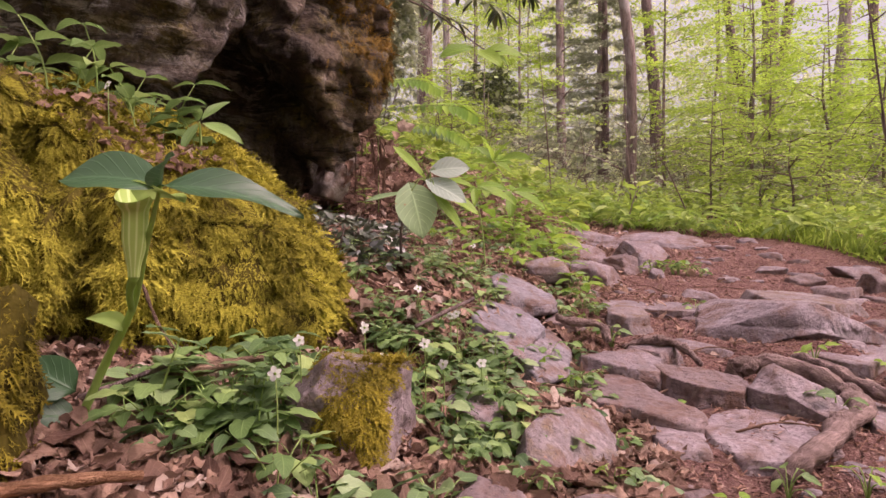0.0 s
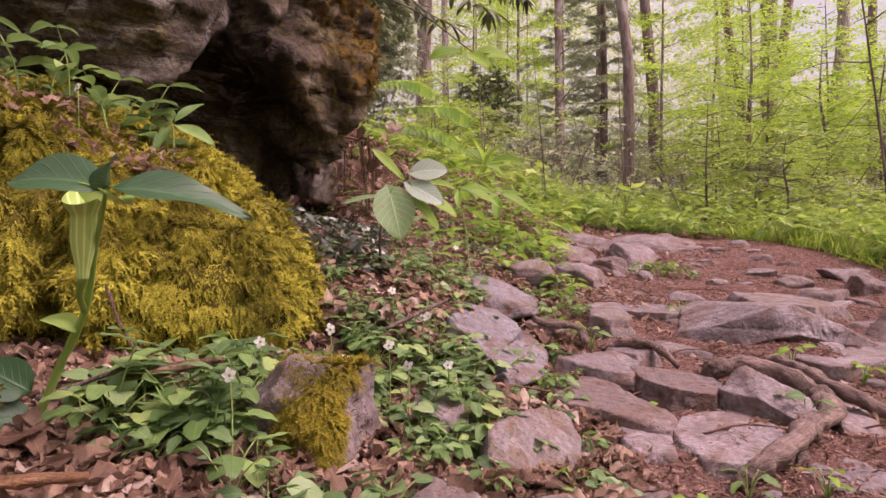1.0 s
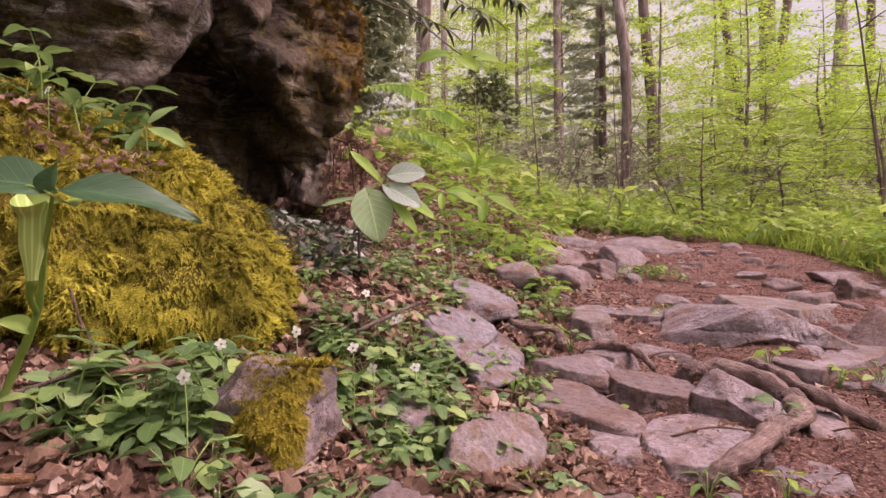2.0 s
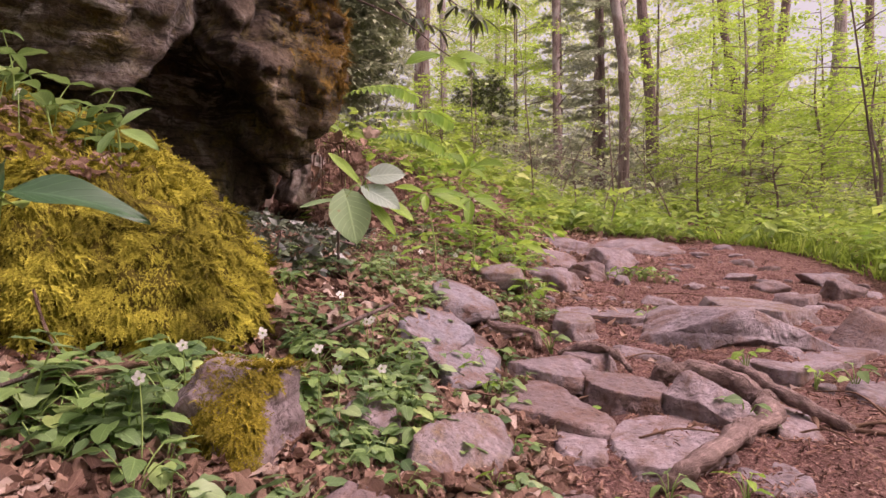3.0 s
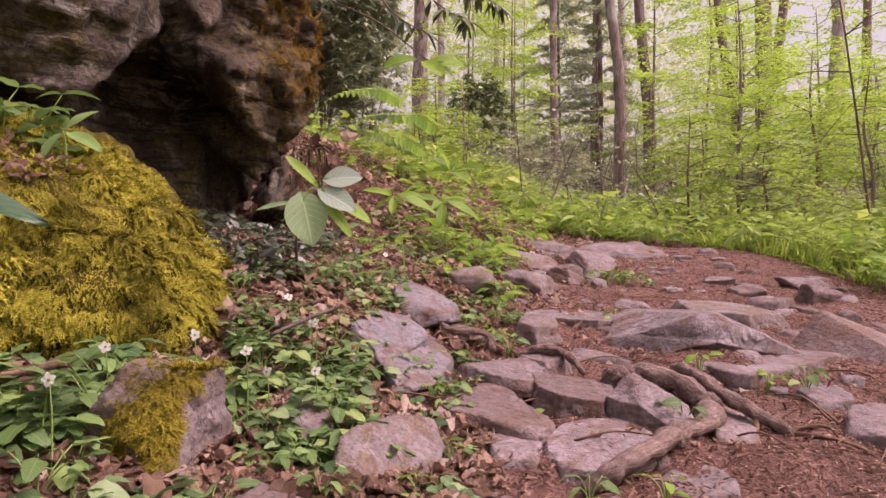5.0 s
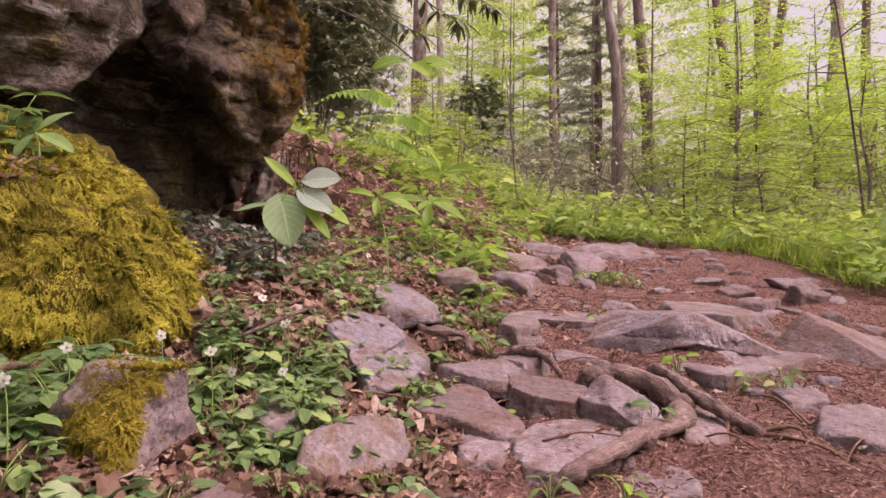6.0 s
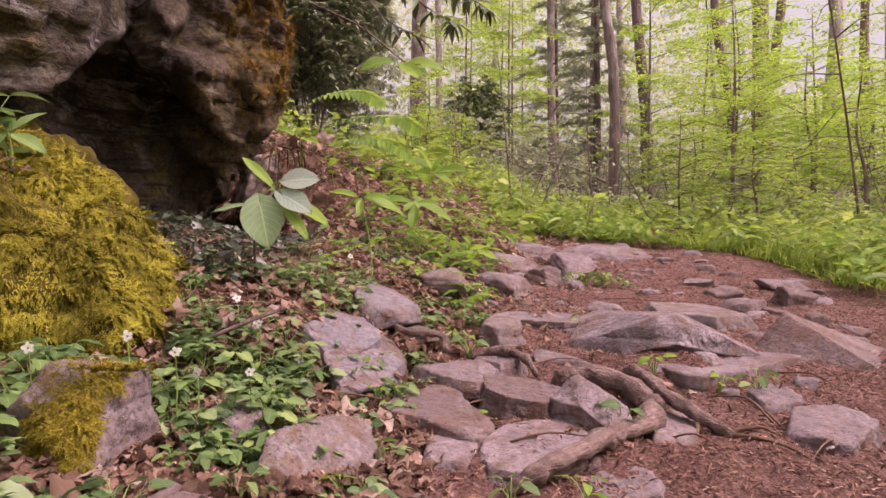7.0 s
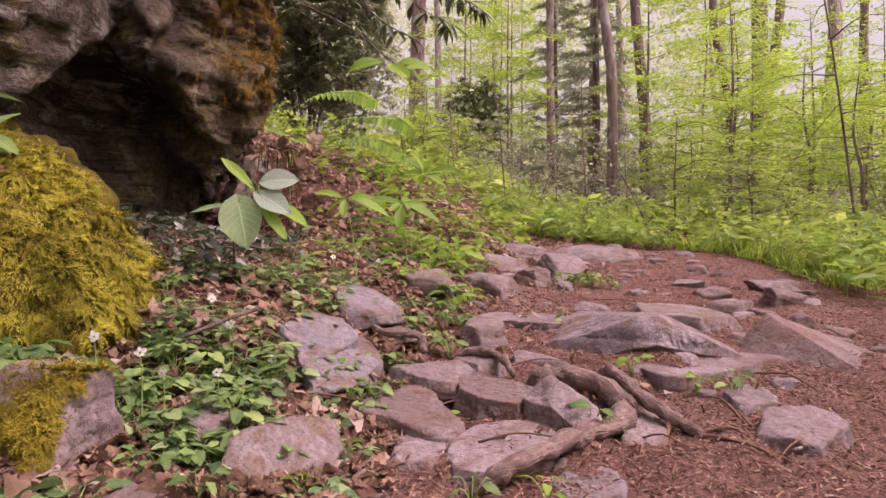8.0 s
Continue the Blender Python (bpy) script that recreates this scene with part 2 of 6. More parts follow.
def bark_material(name, dark, light, scale=1.0, patch=None, along=False):
    m = Mat(name)
    v = m.coords((1, 1, 0.18))
    if along:
        v = m.node("Mapping", Vector=m.node("TexCoord").outputs["UV"], Scale=(0.42, 0.5, 1)).outputs["Vector"]
    r = m.noise(22 * scale, 6, v, 0.7, 0.8)
    col = m.ramp(r, (0.36, dark), (0.64, light))
    if along:
        spots_ = m.noise(45, 5, m.coords(), 0.7)
        col = m.mix(m.ramp(spots_, (0.42, 0.65), (0.6, 0.0)), col, tuple(0.7 * a for a in dark))
        r = m.math("ADD", m.math("MULTIPLY", r, 0.6), m.math("MULTIPLY", spots_, 0.7))
    if patch:
        col = m.mix(m.ramp(m.noise(2.2, 4, m.coords((1, 1, 0.5))), (0.52, 0.0), (0.62, 0.8)), col, patch)
    m.bump(r, 0.9, 0.02 / scale)
    return m.done(col, 0.85, 0.2)


M_STONE = stone_material("trail_stone", (0.1, 0.077, 0.078), (0.22, 0.182, 0.192), (0.34, 0.298, 0.317))
M_STONE_PALE = stone_material("pale_stone", (0.14, 0.105, 0.102), (0.28, 0.234, 0.246), (0.4, 0.348, 0.366))
M_STONE_VIOLET = stone_material("violet_stone", (0.11, 0.108, 0.122), (0.195, 0.192, 0.218), (0.275, 0.272, 0.305))
M_STONE_DARK = stone_material("dark_stone", (0.09, 0.062, 0.06), (0.17, 0.125, 0.122), (0.28, 0.215, 0.212))
M_STONE_MOSSY = stone_material("mossy_stone", (0.11, 0.086, 0.084), (0.215, 0.178, 0.18), (0.32, 0.28, 0.285), moss=0.6, scale=1.6)
def moss_material(name, dark, mid, light):
    m = Mat(name)
    v = m.coords()
    patch_ = m.noise(9.0, 4, v, 0.6)
    col = m.mix(m.ramp(patch_, (0.35, 0.0), (0.6, 1.0)), m.ramp(m.chance(), (0.0, dark), (1.0, mid)), m.ramp(m.chance(), (0.0, mid), (0.75, light), (1.0, tuple(1.25 * a for a in light))))
    m.done(col, 0.8, 0.1)
    tr = m.node("BsdfTranslucent", Color=light)
    mx = m.node("MixShader", Fac=0.15)
    m.l.new(m.b.outputs[0], mx.inputs[1]), m.l.new(tr.outputs[0], mx.inputs[2]), m.l.new(mx.outputs[0], m.out.inputs[0])
    return m.m


M_MOSS_OLIVE = moss_material("olive_moss", (0.045, 0.038, 0.01), (0.15, 0.125, 0.018), (0.32, 0.26, 0.03))
M_MOSS = moss_material("moss", (0.05, 0.042, 0.008), (0.19, 0.17, 0.018), (0.41, 0.375, 0.05))
M_MOSS_RUST = leaf_material("rust_moss", (0.12, 0.08, 0.024), (0.4, 0.245, 0.06), 0.2, 0.8, 0.1)
M_LITTER = leaf_material("dead_leaf", (0.12, 0.062, 0.043), (0.47, 0.3, 0.215), 0.2, 0.7, 0.25, veins=0.15, spot=(0.09, 0.045, 0.03), extra=(0.62, 0.5, 0.42), crumple=0.8)
M_CHIPS = leaf_material("needles_and_chips", (0.05, 0.022, 0.016), (0.45, 0.25, 0.18), 0.05, 0.8, 0.2, extra=(0.62, 0.45, 0.36))
M_HERB = leaf_material("herb_leaf", (0.07, 0.15, 0.042), (0.25, 0.4, 0.125), 0.34, 0.5, 0.35, veins=0.25, extra=(0.4, 0.52, 0.17))
M_HERB_BLUE = leaf_material("cool_leaf", (0.06, 0.13, 0.048), (0.22, 0.35, 0.135), 0.3, 0.42, 0.45, veins=0.25, extra=(0.33, 0.45, 0.2))
M_PALE_LEAF = leaf_material("pale_leaf", (0.17, 0.3, 0.13), (0.29, 0.43, 0.21), 0.35, 0.4, 0.4, veins=0.4, spot=(0.3, 0.2, 0.08))
M_FRESH = leaf_material("fresh_leaf", (0.2, 0.36, 0.04), (0.48, 0.66, 0.1), 0.5, 0.5, 0.25)
M_FRESH_NEAR = leaf_material("fresh_near_leaf", (0.13, 0.28, 0.03), (0.29, 0.47, 0.065), 0.45, 0.45, 0.3, veins=0.3)
M_UNDER = leaf_material("undergrowth_leaf", (0.08, 0.16, 0.02), (0.46, 0.63, 0.11), 0.5, 0.5, 0.3, extra=(0.62, 0.7, 0.2))
M_LAUREL = leaf_material("leathery_leaf", (0.17, 0.21, 0.12), (0.5, 0.54, 0.36), 0.25, 0.3, 0.6, extra=(0.6, 0.62, 0.47))
M_UNDER_FAR = leaf_material("forest_floor_leaf", (0.08, 0.11, 0.045), (0.46, 0.54, 0.24), 0.42, 0.42, 0.5, extra=(0.6, 0.66, 0.38))
M_LAUREL_DARK = leaf_material("dark_leathery_leaf", (0.05, 0.075, 0.03), (0.2, 0.24, 0.11), 0.12, 0.35, 0.5)
# needle colour raised so that the air's haze is part of it
M_HEMLOCK = leaf_material("hazed_needles", (0.32, 0.37, 0.24), (0.5, 0.54, 0.36), 0.15, 0.6, 0.3)
M_STEM = leaf_material("green_stem", (0.2, 0.33, 0.08), (0.34, 0.47, 0.16), 0.2, 0.5, 0.3)
M_WHITE = leaf_material("white_petal", (0.72, 0.72, 0.68), (0.85, 0.85, 0.82), 0.3, 0.5, 0.2)
M_BARK = bark_material("brown_bark", (0.09, 0.062, 0.052), (0.27, 0.205, 0.175), scale=0.6, patch=(0.33, 0.3, 0.27))
M_BARK_DARK = bark_material("dark_bark", (0.08, 0.055, 0.05), (0.22, 0.16, 0.145), scale=0.5)
M_BARK_PALE = bark_material("pale_bark", (0.16, 0.125, 0.11), (0.42, 0.37, 0.34), scale=0.7)
M_ROOT = bark_material("root_bark", (0.17, 0.115, 0.1), (0.37, 0.265, 0.235), scale=1.4, along=True)
M_WOOD_ORANGE = bark_material("orange_wood", (0.3, 0.14, 0.07), (0.6, 0.34, 0.2), scale=1.0, along=True)
M_WOOD = bark_material("dead_wood", (0.16, 0.09, 0.06), (0.42, 0.28, 0.2), scale=1.0, along=True)


def ground_material():
    m = Mat("forest_floor")
    v = m.coords()
    path = m.node("Attribute")
    path.attribute_name = "path"
    k = path.outputs["Fac"]
    grain = m.noise(55, 6, v, 0.7)
    mid = m.noise(7, 5, v, 0.6, 0.5)
    soil = m.mix(m.ramp(mid, (0.35, 0.0), (0.7, 0.9)), m.ramp(grain, (0.3, (0.095, 0.043, 0.036)), (0.72, (0.26, 0.138, 0.112))), m.ramp(grain, (0.3, (0.13, 0.058, 0.046)), (0.7, (0.36, 0.215, 0.18))))
    duff = m.ramp(grain, (0.3, (0.05, 0.026, 0.018)), (0.7, (0.2, 0.11, 0.075)))
    far = m.mix(m.ramp(mid, (0.4, 0.0), (0.6, 1.0)), (0.035, 0.04, 0.018), (0.06, 0.04, 0.025))
    dist = m.node("SeparateXYZ", Vector=v).outputs["Y"]
    duff = m.mix(m.ramp(m.math("DIVIDE", dist, 20.0), (0.25, 0.0), (0.5, 1.0)), duff, far)
    crumb = m.noise(160, 4, v, 0.7)
    soil = m.mix(m.ramp(crumb, (0.55, 0.0), (0.63, 0.8)), soil, (0.4, 0.25, 0.21))
    soil = m.mix(m.ramp(crumb, (0.36, 0.8), (0.45, 0.0)), soil, (0.045, 0.022, 0.018))
    m.bump(m.math("ADD", m.math("ADD", grain, mid), m.math("MULTIPLY", crumb, 0.35)), 1.0, 0.025)
    return m.done(m.mix(k, duff, soil), 0.9, 0.15)


def boulder_material():
    m = Mat("boulder_rock")
    v = m.coords()
    big = m.noise(2.6, 6, v, 0.65, 0.7)
    mid = m.noise(11, 6, v, 0.7, 0.6)
    fine = m.noise(60, 6, v, 0.72)
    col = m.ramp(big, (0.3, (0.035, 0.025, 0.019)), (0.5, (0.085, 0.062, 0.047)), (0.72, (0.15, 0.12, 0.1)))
    # light on the trail-facing flank is put into a paler brown
    lit_flank = m.ramp(m.math("ADD", m.node("SeparateXYZ", Vector=v).outputs["X"], m.math("MULTIPLY", big, 0.2)), (0.88, 0.0), (1.02, 0.85))
    col = m.mix(lit_flank, col, m.ramp(mid, (0.32, (0.1, 0.072, 0.048)), (0.5, (0.21, 0.155, 0.11)), (0.68, (0.32, 0.265, 0.215))))
    col = m.mix(m.ramp(m.noise(5.5, 6, v, 0.72, 0.5), (0.48, 0.0), (0.62, 0.7)), col, m.ramp(fine, (0.3, (0.08, 0.066, 0.016)), (0.7, (0.19, 0.15, 0.04))))
    col = m.mix(m.ramp(mid, (0.55, 0.0), (0.7, 0.7)), col, (0.3, 0.265, 0.24))
    col = m.mix(0.6, col, m.ramp(fine, (0.3, 0.2), (0.7, 0.82)), "OVERLAY")
    # pale lichen on the upper block
    up = m.node("SeparateXYZ", Vector=v)
    high = m.math("MULTIPLY", m.ramp(m.math("ADD", up.outputs["Z"], m.math("ADD", 1.5, m.math("MULTIPLY", big, 0.3))), (0.5, 0.0), (0.72, 1.0)), m.ramp(up.outputs["X"], (0.6, 1.0), (0.78, 0.0)))
    streak = m.noise(7, 6, m.coords((1, 1, 3.2)), 0.76, 0.8)
    col = m.mix(m.math("MULTIPLY", high, m.ramp(streak, (0.49, 0.0), (0.57, 0.75))), col, m.ramp(fine, (0.3, (0.3, 0.275, 0.26)), (0.7, (0.68, 0.64, 0.62))))
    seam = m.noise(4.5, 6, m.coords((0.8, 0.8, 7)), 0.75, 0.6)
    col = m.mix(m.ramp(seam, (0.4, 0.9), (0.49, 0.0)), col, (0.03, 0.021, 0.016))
    # dark pits and cracks where the bump's pit noise runs low
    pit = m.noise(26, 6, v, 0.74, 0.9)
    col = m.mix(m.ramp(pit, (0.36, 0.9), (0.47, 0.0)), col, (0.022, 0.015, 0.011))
    h = m.math("ADD", m.math("MULTIPLY", fine, 0.35), m.math("ADD", mid, m.math("ADD", pit, m.math("MULTIPLY", seam, 0.9))))
    m.bump(h, 0.9, 0.022)
    return m.done(col, 0.8, 0.28)


M_GROUND, M_BOULDER = ground_material(), boulder_material()


# distance haze and white sky are painted into this glowing colour
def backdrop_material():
    m = Mat("painted_haze")
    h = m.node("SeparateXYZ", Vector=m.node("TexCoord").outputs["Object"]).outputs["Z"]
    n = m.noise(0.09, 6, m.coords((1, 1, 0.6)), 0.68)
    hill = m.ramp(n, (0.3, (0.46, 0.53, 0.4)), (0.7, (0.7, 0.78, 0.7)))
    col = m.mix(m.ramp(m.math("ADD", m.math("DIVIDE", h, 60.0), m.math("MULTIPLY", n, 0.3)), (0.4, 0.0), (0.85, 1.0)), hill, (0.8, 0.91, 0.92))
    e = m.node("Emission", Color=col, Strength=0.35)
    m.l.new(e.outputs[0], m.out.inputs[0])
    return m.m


# ---- ground ----
def lines(lo, hi, step, reach, growth=1.16):
    mids = list(np.arange(lo, hi, step))
    out, s = [mids[-1]], step
    while out[-1] < reach:
        s *= growth
        out.append(out[-1] + s)
    back, s = [mids[0]], step
    while back[-1] > -reach:
        s *= growth
        back.append(back[-1] - s)
    return np.array(back[:0:-1] + mids + out[1:])


def build_ground():
    gx, gy = lines(-1.2, 2.7, 0.02, 1500), lines(0.3, 5.2, 0.02, 1500)
    X, Y = np.meshgrid(gx, gy, indexing="ij")
    Z = ground_z(X.ravel(), Y.ravel())
    a, b = len(gx), len(gy)
    i, j = np.meshgrid(np.arange(a - 1), np.arange(b - 1), indexing="ij")
    k = (i * b + j).ravel()
    T = np.concatenate([np.stack([k, k + b, k + b + 1], -1), np.stack([k, k + b + 1, k + 1], -1)])
    share = trail_share(X.ravel(), Y.ravel())
    me = mesh_of("ground", np.stack([X.ravel(), Y.ravel(), Z], -1), T, M_GROUND, attr={"path": share})
    tagged(new("ground", me), "bare reddish dirt trail through leaf-littered forest floor", "ground", kind="structure")


build_ground()


def build_backdrop():
    w = np.linspace(radians(15), radians(165), 60)
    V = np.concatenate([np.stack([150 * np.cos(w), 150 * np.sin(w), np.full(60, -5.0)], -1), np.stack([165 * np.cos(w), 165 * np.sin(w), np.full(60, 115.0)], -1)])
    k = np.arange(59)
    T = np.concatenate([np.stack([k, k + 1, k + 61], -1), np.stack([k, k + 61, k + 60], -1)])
    tagged(new("backdrop", mesh_of("backdrop", V, T, backdrop_material())), "glowing backdrop with a wooded hillside, haze and white sky painted on", "hillside", kind="structure")


build_backdrop()


# ---- rocks ----
def ico(level):
    bm = bmesh.new()
    bmesh.ops.create_icosphere(bm, subdivisions=level, radius=1)
    V = np.array([v.co[:] for v in bm.verts])
    T = np.array([[v.index for v in f.verts] for f in bm.faces])
    bm.free()
    return V, T


ICO = {k: ico(k) for k in (3, 4, 5, 6, 7)}


def faceted(dirs, normals, dists, sharp=16):
    """Distance to the surface of a worn polyhedron along each direction."""
    s = np.maximum(0, dirs @ unit(normals).T) / np.asarray(dists)
    return 1 / (np.sum(s ** sharp, 1) ** (1 / sharp) + 1e-9)


def rock_shape(sx, sy, sz, seed, level=4, sides=6, slant=0.4):
    """A worn angular stone, about sx by sy by sz, with chipped flanks and bedding lines."""
    r = np.random.default_rng(seed)
    D, T = ICO[level]
    a = np.arange(sides) * 2 * np.pi / sides + r.uniform(-0.45, 0.45, sides)
    N = np.stack([np.cos(a), np.sin(a), r.uniform(-0.2, slant, sides)], -1)
    b = r.uniform(0, 6.283, 5)
    chips = np.stack([np.cos(b), np.sin(b), r.uniform(0.4, 1.6, 5)], -1)
    N = np.concatenate([N, [[r.uniform(-0.15, 0.15), r.uniform(-0.15, 0.15), 1], [0, 0, -1]], chips])
    dist = np.concatenate([r.uniform(0.65, 1.05, sides), [1, 1], r.uniform(0.85, 1.15, 5)])
    V = D * faceted(D, N, dist, 130)[:, None] * np.array([sx, sy, sz]) * 0.5
    out = unit(V * np.array([1, 1, sx / sz]))
    q = (V + seed) / max(sx, sy)
    chip = np.round(2.5 * fbm(q * 3.2, 2, seed + 5)) / 2.5
    beds = vnoise(np.stack([q[:, 0], q[:, 1], V[:, 2] / 0.012 + 0.4 * fbm(q * 4, 2, seed)], -1), seed + 7)
    flank = 1 - np.abs(out[:, 2]) ** 2
    amount = 0.06 * (0.6 * fbm(q * 4.5, 5, seed) + 0.5 * chip) * (sx * sy * sz) ** (1 / 3) * (0.2 + 0.9 * flank)
    return V + out * (amount + 0.004 * beds * flank + 0.002 * fbm(V / 0.022 + seed, 3, seed + 3))[:, None], T


def stone(x, y, sx, sy, sz, turn=0.0, tip=(0, 0), sink=0.35, seed=1, mat=None, label="", name="stone", top=None, **kw):
    """A stone part sunk in the ground; top fixes the height of its upper side."""
    V, T = rock_shape(sx, sy, sz, seed, **kw)
    me = mesh_of(name, V, T, mat or M_STONE, smooth=True)
    z = (float(ground_z(x, y)) + sz * (0.5 - sink)) if top is None else top - sz * 0.5
    ob = new(name, me)
    ob.matrix_world = pose(x, y, z, tip[0], tip[1], turn)
    return tagged(ob, label or "weathered pinkish grey stone set in the dirt trail", "stone", "stones of the trail")


def facets(p, size, seed):
    """Broken rock faces: in each cell of a jittered lattice a plane of its own tilt, about -1 to 1."""
    q = np.asarray(p, float) / size
    base = np.floor(q).astype(np.int64)
    best, out = np.full(len(q), 9.0), np.zeros(len(q))
    for o in np.ndindex(3, 3, 3):
        cell = base + np.array(o) - 1
        mid = cell + 0.5 + 0.42 * np.stack([lattice(cell, seed + k) for k in range(3)], -1)
        d = q - mid
        dd = np.sum(d * d, 1)
        near = dd < best
        tilt = np.stack([lattice(cell[near], seed + k) for k in (5, 6, 7)], -1)
        out[near] = np.sum(tilt * d[near], 1) + 0.45 * lattice(cell[near], seed + 9)
        best[near] = dd[near]
    return out


def build_boulder():
    D, T = ICO[7]
    c = np.array([-1.25, 3.0, 1.75])
    N, P = [], []

    def side(n, p):
        N.append(n), P.append(p)

    side((0.8, 0.35, -0.5), (-0.335, 2.08, 0.54))       # underside towards the trail
    side((0, -0.35, -1), (-0.45, 1.75, 0.33))         # foot
    side((1, 0.35, 0.0), (-0.22, 2.2, 1.0))          # flank towards the trail
    side((0.05, -1, -0.45), (-0.6, 1.47, 0.82))        # front
    side((0.75, -0.55, -0.14), (-0.325, 1.98, 0.86))
    side((-1, 0, 0), (-2.9, 3, 1.5))
    side((0, 1, 0.1), (-1.2, 4.3, 1.5))
    side((0.1, -0.1, 1), (-1.2, 2.6, 2.9))
    side((0, -0.6, 0.8), (-1, 1.7, 2.5))
    N = unit(N)
    dist = np.sum((np.array(P) - c) * N, 1)
    # more corners on the side that faces the trail
    D = unit(D + 0.55 * unit([0.75, -1, -0.8]))
    R = faceted(D, N, dist, 45)
    V = D * R[:, None]
    W = V + c
    bend = W + 0.035 * np.stack([fbm(W * 4, 3, 32), fbm(W * 4, 3, 33), fbm(W * 4, 3, 34)], -1)
    x, z = bend[:, 0], W[:, 2]
    front = ease(2.5, 2.1, W[:, 1])
    # the upper block ends in a lip; right of it a crack climbs, under it lies a cavity
    lip = np.interp(x, [-1.4, -0.9, -0.69, -0.6, -0.565, -0.53], [0.72, 0.69, 0.655, 0.72, 0.77, 1.05])
    block = front * ease(-0.53, -0.56, x) * ease(-0.008, 0.02, z - lip)
    cavity = front * np.exp(-(((x + 0.57) / 0.17) ** 4 + ((z - 0.5) / 0.24) ** 4)) * ease(0.02, -0.012, z - lip)
    crack = front * np.exp(-((x + 0.505 - 0.12 * (z - 0.8)) / 0.028) ** 2) * ease(0.66, 0.78, z)
    second = front * np.exp(-((x + 0.415 - 0.2 * (z - 0.9)) / 0.016) ** 2) * ease(0.8, 0.88, z)
    lobe = front * np.exp(-(((x + 0.45) / 0.04) ** 2 + ((z - 0.93) / 0.1) ** 2))
    rough = 0.06 * facets(bend * np.array([1, 1, 1.3]), 0.3, 31) + 0.03 * facets(bend * np.array([1, 1, 1.9]), 0.13, 37) + 0.014 * facets(bend * np.array([1, 1, 1.6]), 0.05, 41)
    # slanting beds weathered into small ledges
    bed = (W[:, 2] + 0.22 * W[:, 0] + 0.03 * fbm(W * 5, 2, 45)) / 0.045
    ledge = lattice(np.stack([np.floor(bed), np.floor(W[:, 0] / 0.35), np.zeros(len(W))], -1).astype(np.int64), 46) + 1.2 * ease(0.0, 0.5, bed % 1) - 0.6
    rough = rough + 0.007 * ledge + 0.01 * fbm(bend * 14, 4, 43, True) + 0.005 * fbm(W * 45, 3, 44)
    V = V * (1 + (rough + 0.085 * block + 0.05 * lobe - 0.55 * cavity - 0.2 * crack - 0.06 * second) / R)[:, None]
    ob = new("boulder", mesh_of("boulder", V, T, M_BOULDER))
    ob.location = c
    tagged(ob, "huge dark overhanging boulder with lichen and a rusty mossy edge", "boulder")
    return V + c, T


BOULDER = build_boulder()


def moss_strand(barbs=4):
    """A feathery hanging moss frond, unit length along +y."""
    V, T = [], []
    for i in range(4):
        s = i / 3
        w = 0.045 * (1 - 0.7 * s)
        V += [(-w, s, 0.22 * s * (1 - s) * 2), (w, s, 0.22 * s * (1 - s) * 2)]
    for i in range(3):
        T += [(2 * i, 2 * i + 1, 2 * i + 3), (2 * i, 2 * i + 3, 2 * i + 2)]
    for i in range(barbs):
        s = 0.12 + 0.8 * i / barbs
        for sd in (-1, 1):
            k = len(V)
            z = 0.44 * s * (1 - s)
            ln = 0.2 * (1 - 0.5 * s)
            V += [(0, s - 0.06, z), (sd * ln, s + 0.13, z + 0.05), (0, s + 0.07, z)]
            T.append((k, k + 1, k + 2))
    V = np.array(V)
    return V, np.array(T), V[:, :2]


MOSS = moss_strand()


def moss_coat(V, T, keep, count, length, seed, hang=0.8, lift=0.35):
    """Moss fronds spread over the triangles of a surface that keep picks."""
    r = np.random.default_rng(seed)
    A, B, C = V[T[:, 0]], V[T[:, 1]], V[T[:, 2]]
    nn = np.cross(B - A, C - A)
    area = np.linalg.norm(nn, axis=1) * keep((A + B + C) / 3, unit(nn))
    pick = r.choice(len(T), count, p=area / area.sum())
    u, w = r.random(count), r.random(count)
    flip = u + w > 1
    u[flip], w[flip] = 1 - u[flip], 1 - w[flip]
    p = A[pick] + (B - A)[pick] * u[:, None] + (C - A)[pick] * w[:, None]
    n = unit(nn[pick])
    steep = (1 - np.abs(n[:, 2:])) * hang + 0.15
    down = np.array([0, 0, -1.0]) * steep + r.normal(0, 0.45, (count, 3))
    f = unit(down - n * np.sum(down * n, 1)[:, None]) + n * (lift + r.uniform(-0.1, 0.35, count))[:, None]
    size = length * r.uniform(0.5, 1.3, count) * np.clip(1 + 0.9 * fbm(p * 24, 2, seed + 2), 0.55, 2)
    return spread(MOSS, p - n * 0.003, frames_of(f, n), size)


